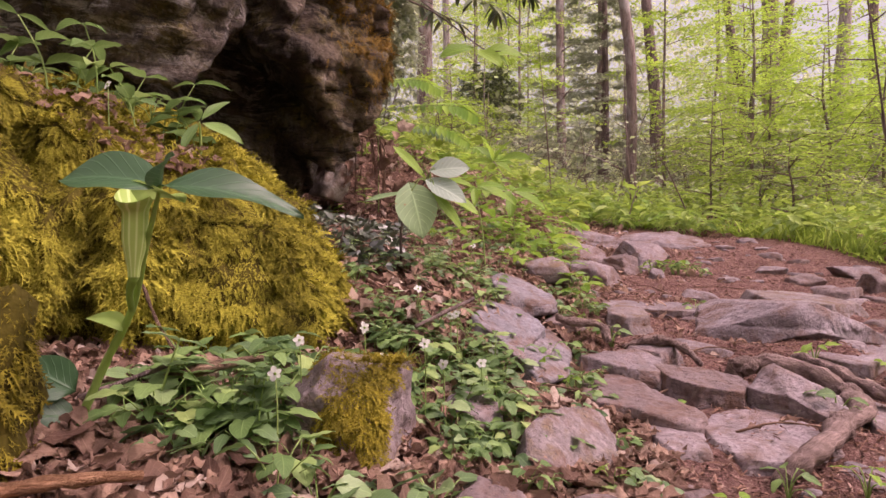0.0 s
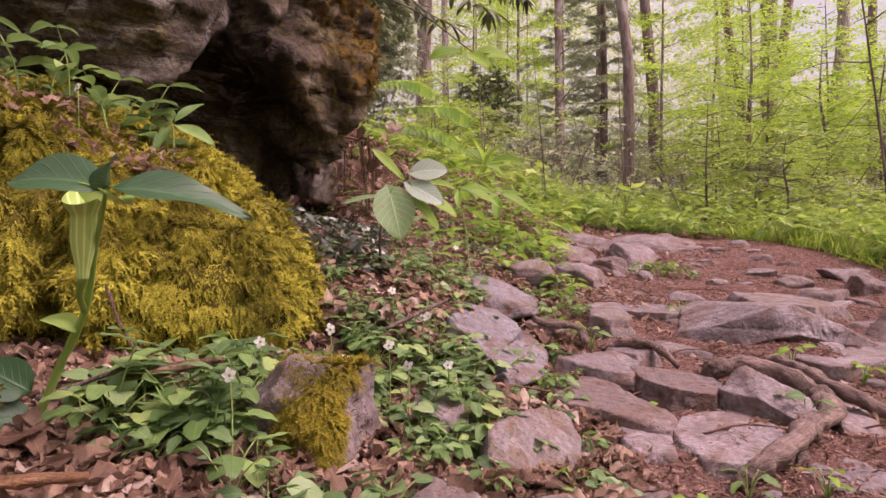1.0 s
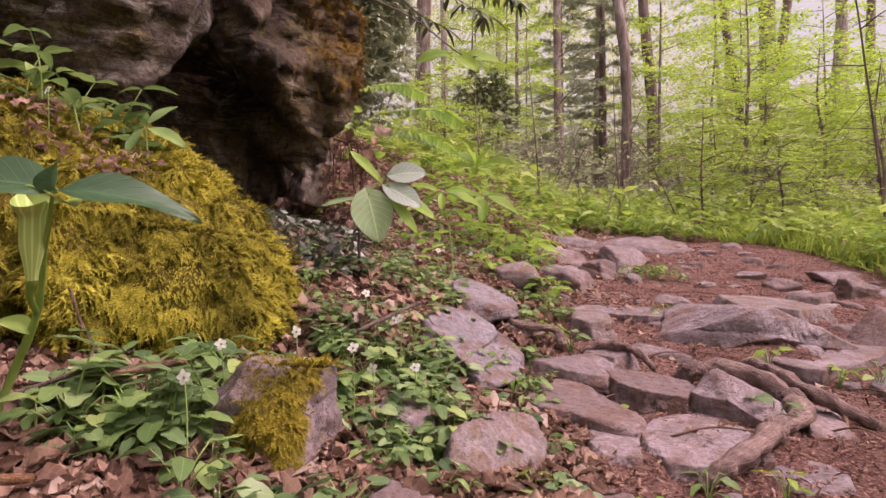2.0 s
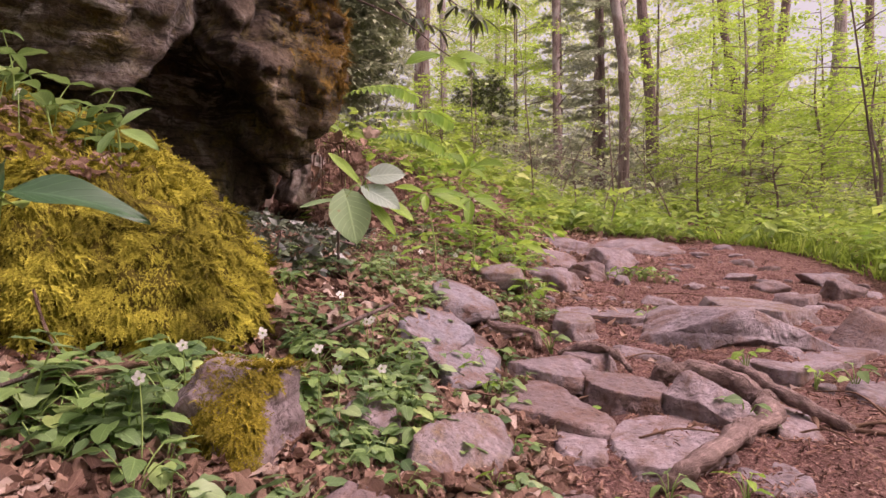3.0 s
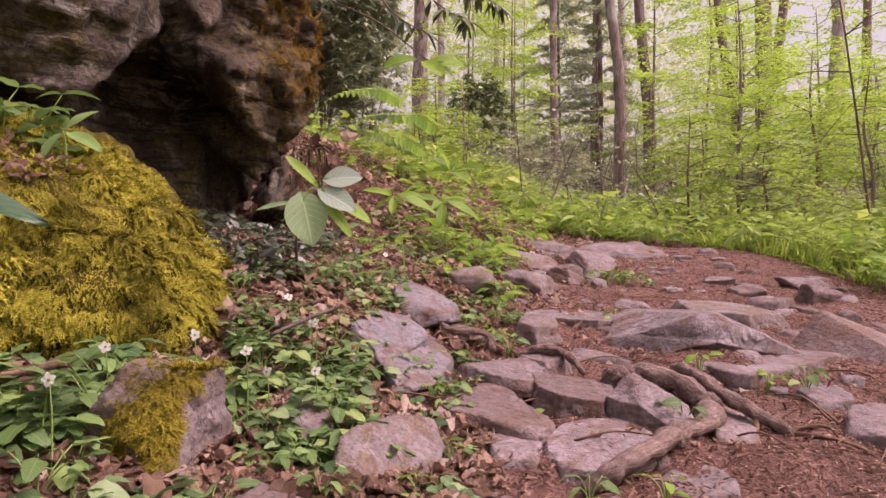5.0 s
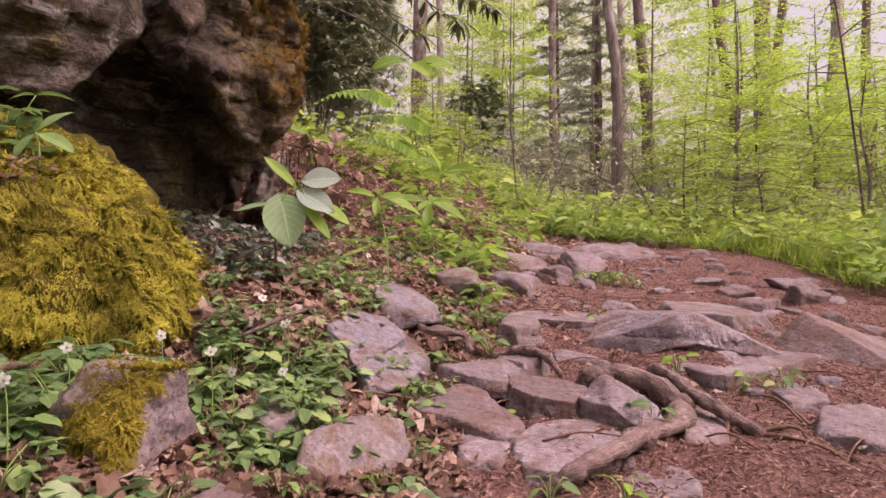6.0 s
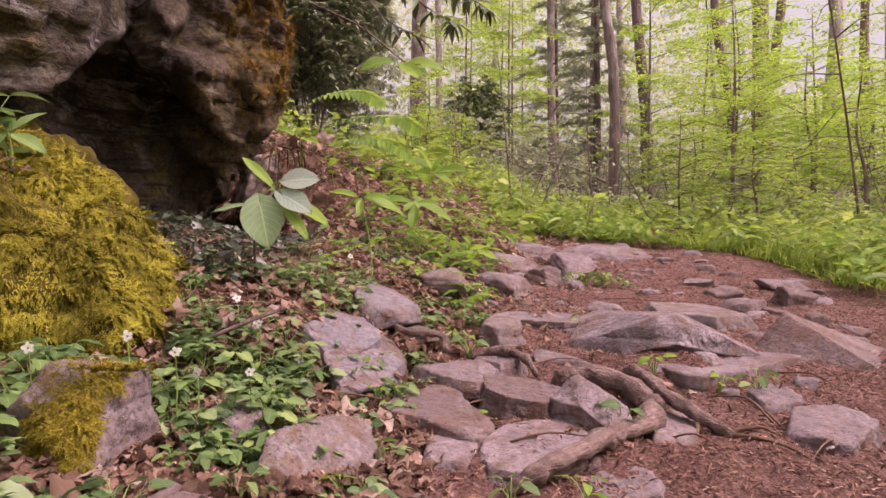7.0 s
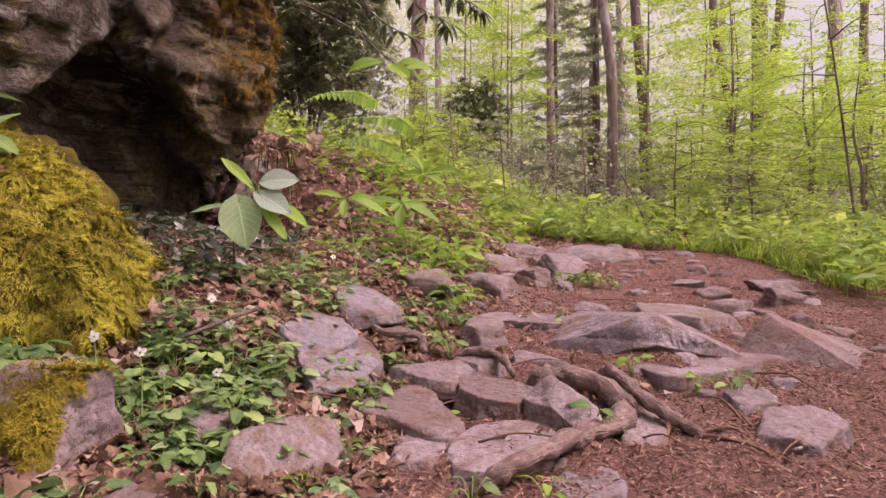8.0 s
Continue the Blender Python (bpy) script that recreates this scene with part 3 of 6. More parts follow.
def build_mound():
    D, T = ICO[6]
    c = np.array([-0.78, 1.28, 0.1])
    N, P = [], []

    def side(n, p):
        N.append(n), P.append(p)

    side((0.64, -0.54, 0.24), (-0.285, 1.13, 0.22))      # steep mossy face
    side((0.5, -0.7, -0.42), (-0.335, 1.0, 0.12))       # it draws back towards its foot
    side((0.35, -0.75, 0.14), (-0.42, 0.94, 0.22))
    side((0.15, -0.8, -0.7), (-0.5, 0.9, 0.16))
    side((0.5, -0.25, 0.8), (-0.45, 1.12, 0.42))
    side((0.75, 0.3, 0.45), (-0.29, 1.34, 0.3))
    side((0.1, -0.9, 0.2), (-0.6, 0.82, 0.25))
    side((0.25, -0.1, 1), (-0.7, 1.15, 0.53))
    side((0, 1, 0.2), (-0.7, 1.75, 0.2))
    side((-1, 0, 0), (-1.5, 1.2, 0.2))
    side((0, 0, -1), (-0.8, 1.2, -0.2))
    N = unit(N)
    dist = np.sum((np.array(P) - c) * N, 1)
    R = faceted(D, N, dist, 12)
    V = D * R[:, None]
    W = V + c
    V = V * (1 + (0.03 * fbm(W * 6, 3, 51) + 0.032 * fbm(W * np.array([22, 22, 9]), 3, 52)) / R)[:, None]
    W = V + c
    thing = empty("mossy_rock_mound", -0.5, 1.1, 0.1, "rock mound covered in shaggy yellow-green hanging moss", "mossy rock")
    off = Matrix.Translation((0.5, -1.1, -0.1))
    rock = part("rock", mesh_of("rock", W, T, M_MOUND), thing)
    rock.matrix_basis = off

    def keep(p, n):
        front = (n[:, 1] < 0.45) | (n[:, 0] > 0.2)
        return front * (p[:, 0] > -0.82) * (p[:, 1] < 1.5) * (p[:, 2] > 0.02) * (n[:, 2] > -0.5) * (0.75 + 0.25 * (fbm(p * np.array([9, 9, 6]), 3, 55) > -0.4)) * (1 + 0.8 * (n[:, 1] < -0.3))

    fr = moss_coat(W, T, keep, 58000, 0.022, 61, 1.5)
    moss = part("moss", mesh_of("moss", fr[0], fr[1], M_MOSS, smooth=False), thing, "shaggy yellow-green feather moss")
    moss.matrix_basis = off
    tagged(moss, kind="stuff")
    return W, T


def mound_material():
    m = Mat("mound_rock")
    v = m.coords()
    n = m.noise(12, 5, v, 0.65)
    col = m.ramp(n, (0.3, (0.025, 0.02, 0.005)), (0.6, (0.1, 0.08, 0.015)), (0.8, (0.17, 0.12, 0.03)))
    m.bump(n, 0.8, 0.02)
    return m.done(col, 0.95, 0.1)


M_MOUND = mound_material()
MOUND = build_mound()


def rust_moss():
    def keep(p, n):
        edge = p[:, 0] + 0.285 + 0.03 * fbm(p * 9, 3, 71) - 0.12 * (n[:, 0] - 0.75)
        return (n[:, 0] > 0.05) * (p[:, 2] > 0.72) * (p[:, 2] < 1.7) * (p[:, 1] > 1.85) * (p[:, 1] < 2.9) * np.where(edge > 0, 1.0, 0.1 * (edge > -0.05)) * ease(0.7, 0.9, p[:, 2])

    fr = moss_coat(*BOULDER, keep, 14000, 0.024, 72, 1.4, 0.3)
    tagged(new("rusty_moss", mesh_of("rusty_moss", fr[0], fr[1], M_MOSS_RUST, smooth=False)), "rust-coloured moss hanging on the boulder's edge", "moss", kind="stuff")


rust_moss()

def hewn(at, sides, seed, level=5, wear=1.0):
    """A broken stone bounded by planes (normal, point on it), with chipped edges and bedding lines; centred on at."""
    r = np.random.default_rng(seed)
    D, T = ICO[level]
    at = np.array(at, float)
    N, P = unit([n for n, p in sides]), np.array([p for n, p in sides], float) - at
    far = np.maximum(0.012, np.sum(N * P, 1))
    # chips knocked off the rim
    a = r.uniform(0, 6.283, 5)
    cn = unit(np.stack([np.cos(a), np.sin(a), r.uniform(0.2, 1.3, 5)], -1))
    V0 = D * faceted(D, N, far, 90)[:, None]
    N, far = np.concatenate([N, cn]), np.concatenate([far, (V0 @ cn.T).max(0) * r.uniform(0.9, 0.98, 5)])
    half = np.abs(V0).max(0)
    # directions squeezed to the stone's proportions, so that thin rims keep enough corners
    Q = unit(D * (half / half.max()) ** 0.8)
    V = Q * faceted(Q, N, far, 120)[:, None]
    big, q = half.max(), V + seed * 3.7
    out = unit(V / half ** 2)
    flank = 1 - out[:, 2] ** 2
    broken = np.round(2.2 * fbm(q / (0.5 * big), 2, seed + 5)) / 2.2
    bed = vnoise(np.stack([q[:, 0] * 9, q[:, 1] * 9, V[:, 2] / 0.009 + fbm(q * 12, 2, seed)], -1), seed + 7)
    move = wear * ((0.022 * broken + 0.022 * fbm(q / (0.4 * big), 4, seed)) * min(big, 0.2) * (0.25 + flank) + 0.0015 * bed * flank + 0.0016 * fbm(q / 0.018, 4, seed + 3))
    V = V + out * move[:, None]
    V[:, :2] += 0.035 * min(big, 0.16) * np.stack([fbm(q / (0.35 * big), 3, seed + 8), fbm(q / (0.35 * big), 3, seed + 9)], -1)
    return V, T


def set_stone(at, sides, seed, mat, label, level=5, wear=1.0):
    V, T = hewn(at, sides, seed, level, wear)
    ob = new("stone", mesh_of("stone", V, T, mat))
    ob.location = at
    return tagged(ob, label, "stone", "stones of the trail")


def slab(corners, top, thick, seed, mat=None, grade=(0, 0), flare=0.15, label="", level=5, wear=1.0, extra=()):
    """A flat stone with this outline in plan. grade: how its top rises along x and y; flare: how far its flanks lean outwards to the ground."""
    C = np.array(corners, float)
    c = C.mean(0)
    C = C[np.argsort(np.arctan2(C[:, 1] - c[1], C[:, 0] - c[0]))]

    def z(p):
        return top + grade[0] * (p[0] - c[0]) + grade[1] * (p[1] - c[1])

    sides = [((-grade[0], -grade[1], 1), (*c, top)), ((-grade[0], -grade[1], -1), (*c, top - thick))]
    for a, b in zip(C, np.roll(C, -1, 0)):
        m, d = (a + b) / 2, b - a
        n = unit([d[1], -d[0]])
        sides.append(((n[0], n[1], flare), (*m, z(m))))
    return set_stone((*c, top - thick * 0.5), sides + list(extra), seed, mat or M_STONE, label or "weathered pinkish grey stone set in the dirt trail", level, wear)


# the large stones of the trail
set_stone((1.0, 1.79, 0.03), (((0, 0.04, 1), (1.0, 1.8, 0.088)), ((0.42, -0.12, 0.9), (1.06, 1.72, 0.074)), ((-0.42, -0.1, 0.9), (0.86, 1.8, 0.07)), ((-0.06, -1, 0.42), (0.98, 1.625, 0.045)), ((0.3, -1, 0.3), (1.12, 1.655, 0.03)), ((-0.62, -0.8, 0.35), (0.8, 1.72, 0.02)), ((-1, 0.3, 0.5), (0.745, 1.85, 0.012)), ((1, -0.15, 0.4), (1.245, 1.78, 0.0)), ((0, 1, 0.3), (1.0, 1.97, 0.05)), ((0, -0.75, -1), (1.0, 1.63, 0.004)), ((0, 0, -1), (1, 1.8, -0.03)), ((0.6, 0.8, 0.3), (1.16, 1.92, 0.03))), 21, M_STONE, "large angular stone lying proud on the trail", 7, 1.1)
slab(((0.93, 1.37), (1.13, 1.5), (1.44, 1.78), (1.3, 1.95), (0.96, 1.8), (0.9, 1.5)), -0.016, 0.07, 22, label="wide flat stone slab under a tilted one", level=6)
set_stone((1.43, 1.64, -0.03), (((0.33, -0.3, 0.88), (1.45, 1.75, 0.036)), ((-0.5, -0.52, 0.7), (1.43, 1.73, 0.036)), ((0.05, -1, 0.25), (1.32, 1.42, -0.045)), ((0.1, 1, 0.35), (1.45, 1.87, 0.0)), ((-1, -0.1, 0.5), (1.16, 1.62, -0.05)), ((1, -0.2, 0.4), (1.92, 1.62, -0.08)), ((0, 0, -1), (1.4, 1.6, -0.12)), ((-0.75, 0.5, 0.6), (1.26, 1.8, -0.02)), ((-0.2, -0.8, 0.75), (1.32, 1.5, -0.015))), 23, M_STONE_DARK, "broad humped stone beside the flat slab", 7, 1.1)
slab(((0.42, 0.98), (0.44, 0.9), (0.5, 0.885), (0.59, 0.945), (0.625, 1.03), (0.61, 1.14), (0.53, 1.155), (0.44, 1.07)), -0.06, 0.04, 24, M_STONE_PALE, (0.0, 0.04), 0.1, "pale flat stone with a root across its corner", 6)
# a leaning shard: its ridge falls towards the trail's near end
set_stone((0.645, 1.09, -0.04), (((-0.5, -0.36, 0.72), (0.615, 1.165, 0.008)), ((0.8, 0.52, 0.05), (0.632, 1.18, 0.0)), ((-0.8, -0.55, -0.1), (0.6, 1.125, -0.012)), ((-0.55, 0.8, 0.25), (0.6, 1.19, 0.0)), ((0.45, -0.85, 0.3), (0.69, 1.05, -0.06)), ((0, 0, -1), (0.65, 1.1, -0.1)), ((-0.2, -0.5, 0.86), (0.66, 1.1, -0.022))), 25, M_STONE_PALE, "thin pale shard of stone leaning by the root", 6)
slab(((0.715, 1.02), (0.79, 1.03), (0.845, 1.17), (0.82, 1.23), (0.75, 1.13)), -0.055, 0.04, 49, M_STONE_PALE, (-0.1, 0.08), 0.3, "pale flat chip of stone behind the root", 5)
slab(((0.45, 1.24), (0.49, 1.18), (0.56, 1.16), (0.62, 1.24), (0.61, 1.33), (0.46, 1.36)), -0.02, 0.06, 126, M_STONE_DARK, (-0.06, 0.06), 0.12, "dark wedge of stone beside the root", 6)
slab(((0.27, 1.12), (0.42, 1.03), (0.46, 1.07), (0.39, 1.33), (0.32, 1.33), (0.265, 1.22)), -0.034, 0.06, 27, M_STONE_DARK, (-0.06, 0.05), 0.15, "broad brownish stone sloping to the trail", 6)
slab(((0.27, 1.36), (0.38, 1.31), (0.44, 1.26), (0.5, 1.42), (0.45, 1.48)), -0.004, 0.055, 28, None, (-0.08, 0.1), 0.2, "", 5)
slab(((0.17, 1.155), (0.24, 1.21), (0.295, 1.39), (0.24, 1.47), (0.13, 1.38), (0.12, 1.25)), 0.034, 0.09, 29, M_STONE_VIOLET, (-0.4, 0.28), 0.1, "pale violet-grey slab tilted on the bank's foot", 6, 0.7)
slab(((0.15, 1.25), (0.23, 1.385), (0.2, 1.47), (0.09, 1.46), (0.06, 1.34)), 0.082, 0.09, 128, M_STONE_VIOLET, (-0.3, 0.35), 0.15, "violet-grey slab overlapping another on the bank", 6, 0.8)
slab(((0.116, 0.885), (0.185, 0.955), (0.251, 0.998), (0.264, 0.94), (0.248, 0.885), (0.18, 0.85), (0.112, 0.845)), -0.038, 0.07, 30, M_STONE_MOSSY, (-0.6, 0.7), 0.2, "squarish stone with rusty moss on top", 6, 0.6)
slab(((0.0, 0.96), (0.05, 0.925), (0.085, 0.955), (0.06, 1.0), (0.01, 1.0)), 0.004, 0.08, 130, M_STONE, (0, 0.3), 0.3, "small grey stone showing between the herbs", 4)
slab(((0.12, 1.7), (0.15, 1.6), (0.27, 1.59), (0.31, 1.68), (0.26, 1.78), (0.17, 1.8)), 0.137, 0.1, 41, M_STONE_VIOLET, (-0.3, 0.22), 0.2, "violet-grey slab lying on the bank among herbs", 5)
slab(((0.25, 1.56), (0.33, 1.53), (0.37, 1.6), (0.3, 1.66)), 0.058, 0.03, 31, M_STONE_DARK, (-0.1, 0.1), 0.0, "thin dark ledge of stone over a hollow", 5)
slab(((0.48, 1.82), (0.53, 1.76), (0.6, 1.8), (0.6, 1.9), (0.52, 1.93)), 0.058, 0.09, 32, M_STONE_MOSSY, (0.0, 0.15), 0.2, "", 5)
slab(((0.44, 1.5), (0.5, 1.44), (0.56, 1.48), (0.52, 1.56)), 0.008, 0.05, 33, None, (0.05, 0.15), 0.25)
slab(((0.52, 2.02), (0.75, 1.95), (0.88, 2.05), (0.8, 2.2), (0.55, 2.18)), 0.052, 0.05, 34, None, (-0.03, 0.05), -0.1, "long thin stone with a dark edge across the trail", 6)
slab(((0.34, 1.06), (0.41, 1.07), (0.425, 1.01), (0.4, 0.93), (0.345, 0.935)), -0.062, 0.03, 48, M_STONE_PALE, (0, 0.02), 0.4)
slab(((0.58, 0.9), (0.64, 0.98), (0.69, 0.92), (0.67, 0.85), (0.59, 0.84)), -0.078, 0.04, 50, None, (0.05, 0.05), 0.35, "", 5)
slab(((0.98, 1.09), (1.04, 1.19), (1.14, 1.2), (1.15, 1.1), (1.04, 1.01)), -0.045, 0.06, 54, None, (0.05, 0.12), 0.2, "", 5)
slab(((1.03, 1.26), (1.03, 1.34), (1.1, 1.43), (1.15, 1.41), (1.12, 1.28)), -0.042, 0.05, 53, None, (0.0, 0.1), 0.2, "", 5)
slab(((0.98, 1.38), (1.0, 1.34), (1.05, 1.4), (1.03, 1.46)), -0.045, 0.03, 129, None, (0, 0.1), 0.3, "", 4)
slab(((1.1, 2.1), (1.25, 2.0), (1.42, 2.1), (1.4, 2.4), (1.15, 2.4)), 0.07, 0.1, 35, M_STONE_MOSSY, (-0.05, 0.05), 0.3, "", 6)
stone(1.9, 2.7, 0.25, 0.2, 0.16, 25, (10, 14), seed=36, top=0.12, mat=M_STONE_DARK, level=5)
stone(2.04, 3.1, 0.22, 0.2, 0.05, -10, (8, 0), seed=37, top=0.15)
stone(1.66, 2.85, 0.19, 0.15, 0.09, 10, (9, 3), seed=38, top=0.125, mat=M_STONE_DARK)
stone(1.53, 2.42, 0.2, 0.15, 0.1, -10, (9, -5), seed=39, top=0.085, mat=M_STONE_DARK)
stone(1.66, 3.15, 0.2, 0.12, 0.04, 8, (6, 0), seed=40, top=0.15)
stone(0.6, 2.62, 0.3, 0.25, 0.14, 12, (13, 6), seed=42, top=0.185, level=5)
stone(0.87, 3.02, 0.12, 0.24, 0.12, 34, (12, 22), seed=43, top=0.215, level=5, mat=M_STONE_DARK)
stone(1.06, 3.25, 0.27, 0.28, 0.12, -15, (14, 10), seed=44, top=0.255, level=5)
stone(0.98, 2.85, 0.08, 0.1, 0.05, 10, (18, 0), seed=45, top=0.14)
stone(0.95, 3.9, 0.45, 0.35, 0.13, 5, (8, 7), seed=46, top=0.335, level=5)
stone(1.42, 4.05, 0.5, 0.4, 0.12, -8, (9, 4), seed=47, top=0.325, level=5)
stone(0.19, 0.745, 0.12, 0.07, 0.05, 0, (8, 0), seed=51, top=-0.06, mat=M_STONE_DARK)
stone(0.05, 0.715, 0.11, 0.08, 0.05, 8, (8, 4), seed=52, top=-0.035, mat=M_STONE_DARK)
stone(0.49, 2.85, 0.16, 0.14, 0.08, 12, (10, 0), seed=55, top=0.235)
stone(0.36, 2.25, 0.19, 0.16, 0.07, -22, (12, 0), seed=56, top=0.205, mat=M_STONE_MOSSY)
stone(1.01, 2.45, 0.15, 0.12, 0.05, 5, (8, 0), seed=57, top=0.075)
stone(1.62, 2.08, 0.09, 0.09, 0.07, 15, (10, 10), seed=58, top=0.07, mat=M_STONE_DARK)
stone(0.72, 3.4, 0.3, 0.25, 0.12, 10, (9, 7), seed=59, top=0.27)
stone(0.86, 4.7, 0.5, 0.3, 0.12, 10, (8, 3), seed=60, top=0.42)
stone(0.8, 1.3, 0.12, 0.08, 0.03, 20, (8, 4), seed=62, top=-0.03)
stone(0.66, 1.62, 0.14, 0.1, 0.04, 10, (8, 0), seed=64, top=-0.005)


def scattered_stones():
    r = np.random.default_rng(81)
    made = 0
    while made < 130:
        x, y = r.uniform(0.1, 2.3), r.uniform(0.75, 5.0)
        if float(trail_share(x, y)) < 0.5 or (0.3 < x < 1.8 and 0.85 < y < 2.1 and r.random() < 0.4):
            continue
        s = (0.016 + 0.06 * r.random() ** 1.8) * (1 + 0.2 * y)
        stone(x, y, s * r.uniform(1, 1.9), s, s * r.uniform(0.3, 0.6), r.uniform(0, 180), (r.uniform(-10, 10), r.uniform(-10, 10)), 0.6, 200 + made, (M_STONE, M_STONE_DARK, M_STONE_PALE)[made % 3], "small stone half sunk in the dirt trail", level=3)
        made += 1


scattered_stones()


# ---- roots ----
def root_mesh(points, radii, seed):
    V, T, U = tube(points, radii, 16, 12, 0.4, seed, 0.88)
    return mesh_of("root", V, T, M_ROOT, uv=U)


def root(points, radii, seed, label):
    c = np.array(points).mean(0)
    thing = new("tree_root", root_mesh(np.array(points) - c, radii, seed))
    thing.location = c
    return tagged(thing, label, "root", "roots across the trail")


def root_system():
    """The thick winding root, its side arm and the rootlets that leave it."""
    r = np.random.default_rng(33)
    base = np.array([0.7, 1.18, -0.06])
    thing = empty("tree_root", *base, "thick winding bare tree root crossing the trail", "root", "roots across the trail")
    arm = np.array([(0.6, 1.33, -0.05), (0.63, 1.315, -0.012), (0.675, 1.318, -0.002), (0.722, 1.287, -0.008), (0.757, 1.235, -0.022), (0.766, 1.175, -0.038), (0.728, 1.085, -0.042), (0.655, 1.02, -0.042), (0.6, 0.95, -0.044), (0.52, 0.885, -0.056), (0.46, 0.86, -0.085)])
    part("main_root", root_mesh(arm - base, [0.016, 0.023, 0.025, 0.025, 0.024, 0.023, 0.021, 0.018, 0.017, 0.016, 0.01], 3), thing)
    side_ = np.array([(0.765, 1.4, -0.03), (0.79, 1.36, -0.004), (0.8, 1.26, -0.012), (0.802, 1.19, -0.02), (0.835, 1.13, -0.04), (0.87, 1.1, -0.062), (0.89, 1.07, -0.085)])
    part("side_root", root_mesh(side_ - base, [0.01, 0.016, 0.016, 0.015, 0.014, 0.011, 0.006], 4), thing)
    knot = ICO[4][0] * (1 + 0.16 * fbm(ICO[4][0] * 2.2, 3, 5))[:, None]
    for p, q in (((0.63, 1.31, -0.006), 0.026), ((0.765, 1.18, -0.034), 0.025), ((0.625, 0.985, -0.05), 0.021)):
        part("knot", mesh_of("knot", knot * np.array([q, q, q * 0.8]) + np.array(p) - base, ICO[4][1], M_ROOT, uv=knot[:, :2]), thing)
    for k in range(11):
        a = (arm if k % 3 else side_)[r.integers(2, 6)]
        w, ln = r.uniform(-2.6, 0.4), r.uniform(0.06, 0.17)
        line_ = [a + np.array([0, 0, -0.008])]
        for st in (0.35, 0.7, 1.0):
            x, y = a[0] + ln * st * math.cos(w) + r.normal(0, 0.008), a[1] + ln * st * math.sin(w) + r.normal(0, 0.008)
            line_.append(np.array([x, y, float(ground_z(x, y)) + 0.004 - 0.014 * (st == 1.0)]))
        part("rootlet", mesh_of("rootlet", *tube(np.array(line_) - base, [0.005, 0.0038, 0.003, 0.002], 7, 5, 0.3, k)[:2], M_WOOD), thing)


root_system()
root([(0.44, 1.52, 0.0), (0.50, 1.5, 0.022), (0.56, 1.46, 0.012), (0.58, 1.4, -0.02)], [0.008, 0.012, 0.011, 0.007], 5, "thin reddish root looping out of the soil")
root([(0.26, 1.42, 0.09), (0.28, 1.43, 0.075), (0.36, 1.44, 0.065), (0.38, 1.42, 0.03)], [0.006, 0.01, 0.01, 0.012], 6, "broken root stub on the bank")


# ---- the small mossy rock among the herbs ----
def mossy_rock():
    V, T = rock_shape(0.175, 0.15, 0.2, 91, level=6)
    thing = empty("mossy_rock", -0.122, 0.83, -0.004, "small grey rock with a cap of olive moss", "rock")
    part("rock", mesh_of("rock", V, T, M_STONE), thing)

    def keep(p, n):
        return (np.abs(p[:, 0] - 0.016) < 0.034 + 0.02 * fbm(p * 25, 2, 93) + 0.02 * (n[:, 2] > 0.6)) * (p[:, 2] > -0.05) * (n[:, 1] < 0.6)

    fr = moss_coat(V, T, keep, 4200, 0.013, 94)
    tagged(part("moss", mesh_of("moss", fr[0], fr[1], M_MOSS_OLIVE, smooth=False), thing, "olive moss cap"), kind="stuff")


mossy_rock()


def moss_clump():
    """A narrow mossy stone that stands close to the trail's bank."""
    V, T = rock_shape(0.11, 0.1, 0.26, 95, level=4)
    thing = empty("mossy_stone", -0.475, 0.615, 0.06, "narrow upright stone wrapped in hanging moss", "rock")
    part("rock", mesh_of("rock", V, T, M_MOUND), thing)
    fr = moss_coat(V, T, lambda p, n: (n[:, 2] > -0.6) * 1.0, 2600, 0.02, 96)
    tagged(part("moss", mesh_of("moss", fr[0], fr[1], M_MOSS_OLIVE, smooth=False), thing, "hanging olive moss"), kind="stuff")


moss_clump()


# ---- ground litter ----
def dead_leaf(seed, rows=7, cols=2):
    """A curled, torn dead leaf."""
    r = np.random.default_rng(seed)
    V, T, U = leaf_shape(1.0, r.uniform(0.34, 0.68), rows, r.uniform(-0.35, 0.45), r.uniform(-0.4, 0.4), 0.07, r.uniform(0.4, 0.6), 0, cols)
    V[:, 0] *= 1 + 0.38 * vnoise(np.stack([np.sign(V[:, 0]) * 2, V[:, 1] * 7, V[:, 1] * 0 + seed], -1), seed)
    V = V + 0.14 * fbm(V * 4.5 + seed, 3, seed)[:, None] * np.array([0.25, 0.25, 1])
    V[:, 1] -= 0.5
    V[:, 2] -= V[:, 2].min()
    return V, T, U


DEAD = [dead_leaf(k) for k in range(9)]
DEAD_SMALL = [dead_leaf(k, 4, 1) for k in range(9)]
CHIP = (np.array([(-0.5, -0.04, 0), (0.5, -0.03, 0.02), (0.48, 0.04, 0.0), (-0.5, 0.03, 0.02), (0, 0, 0.05)]), np.array([(0, 1, 4), (1, 2, 4), (2, 3, 4), (3, 0, 4)]), np.zeros((5, 2)))


def on_ground(x, y, lift=0.0):
    return np.stack([x, y, ground_z(x, y) + lift], -1)


def ground_normal(x, y):
    e = 0.03
    return unit(np.stack([-(smooth_ground(x + e, y) - smooth_ground(x - e, y)) / (2 * e), -(smooth_ground(x, y + e) - smooth_ground(x, y - e)) / (2 * e), x * 0 + 1], -1))


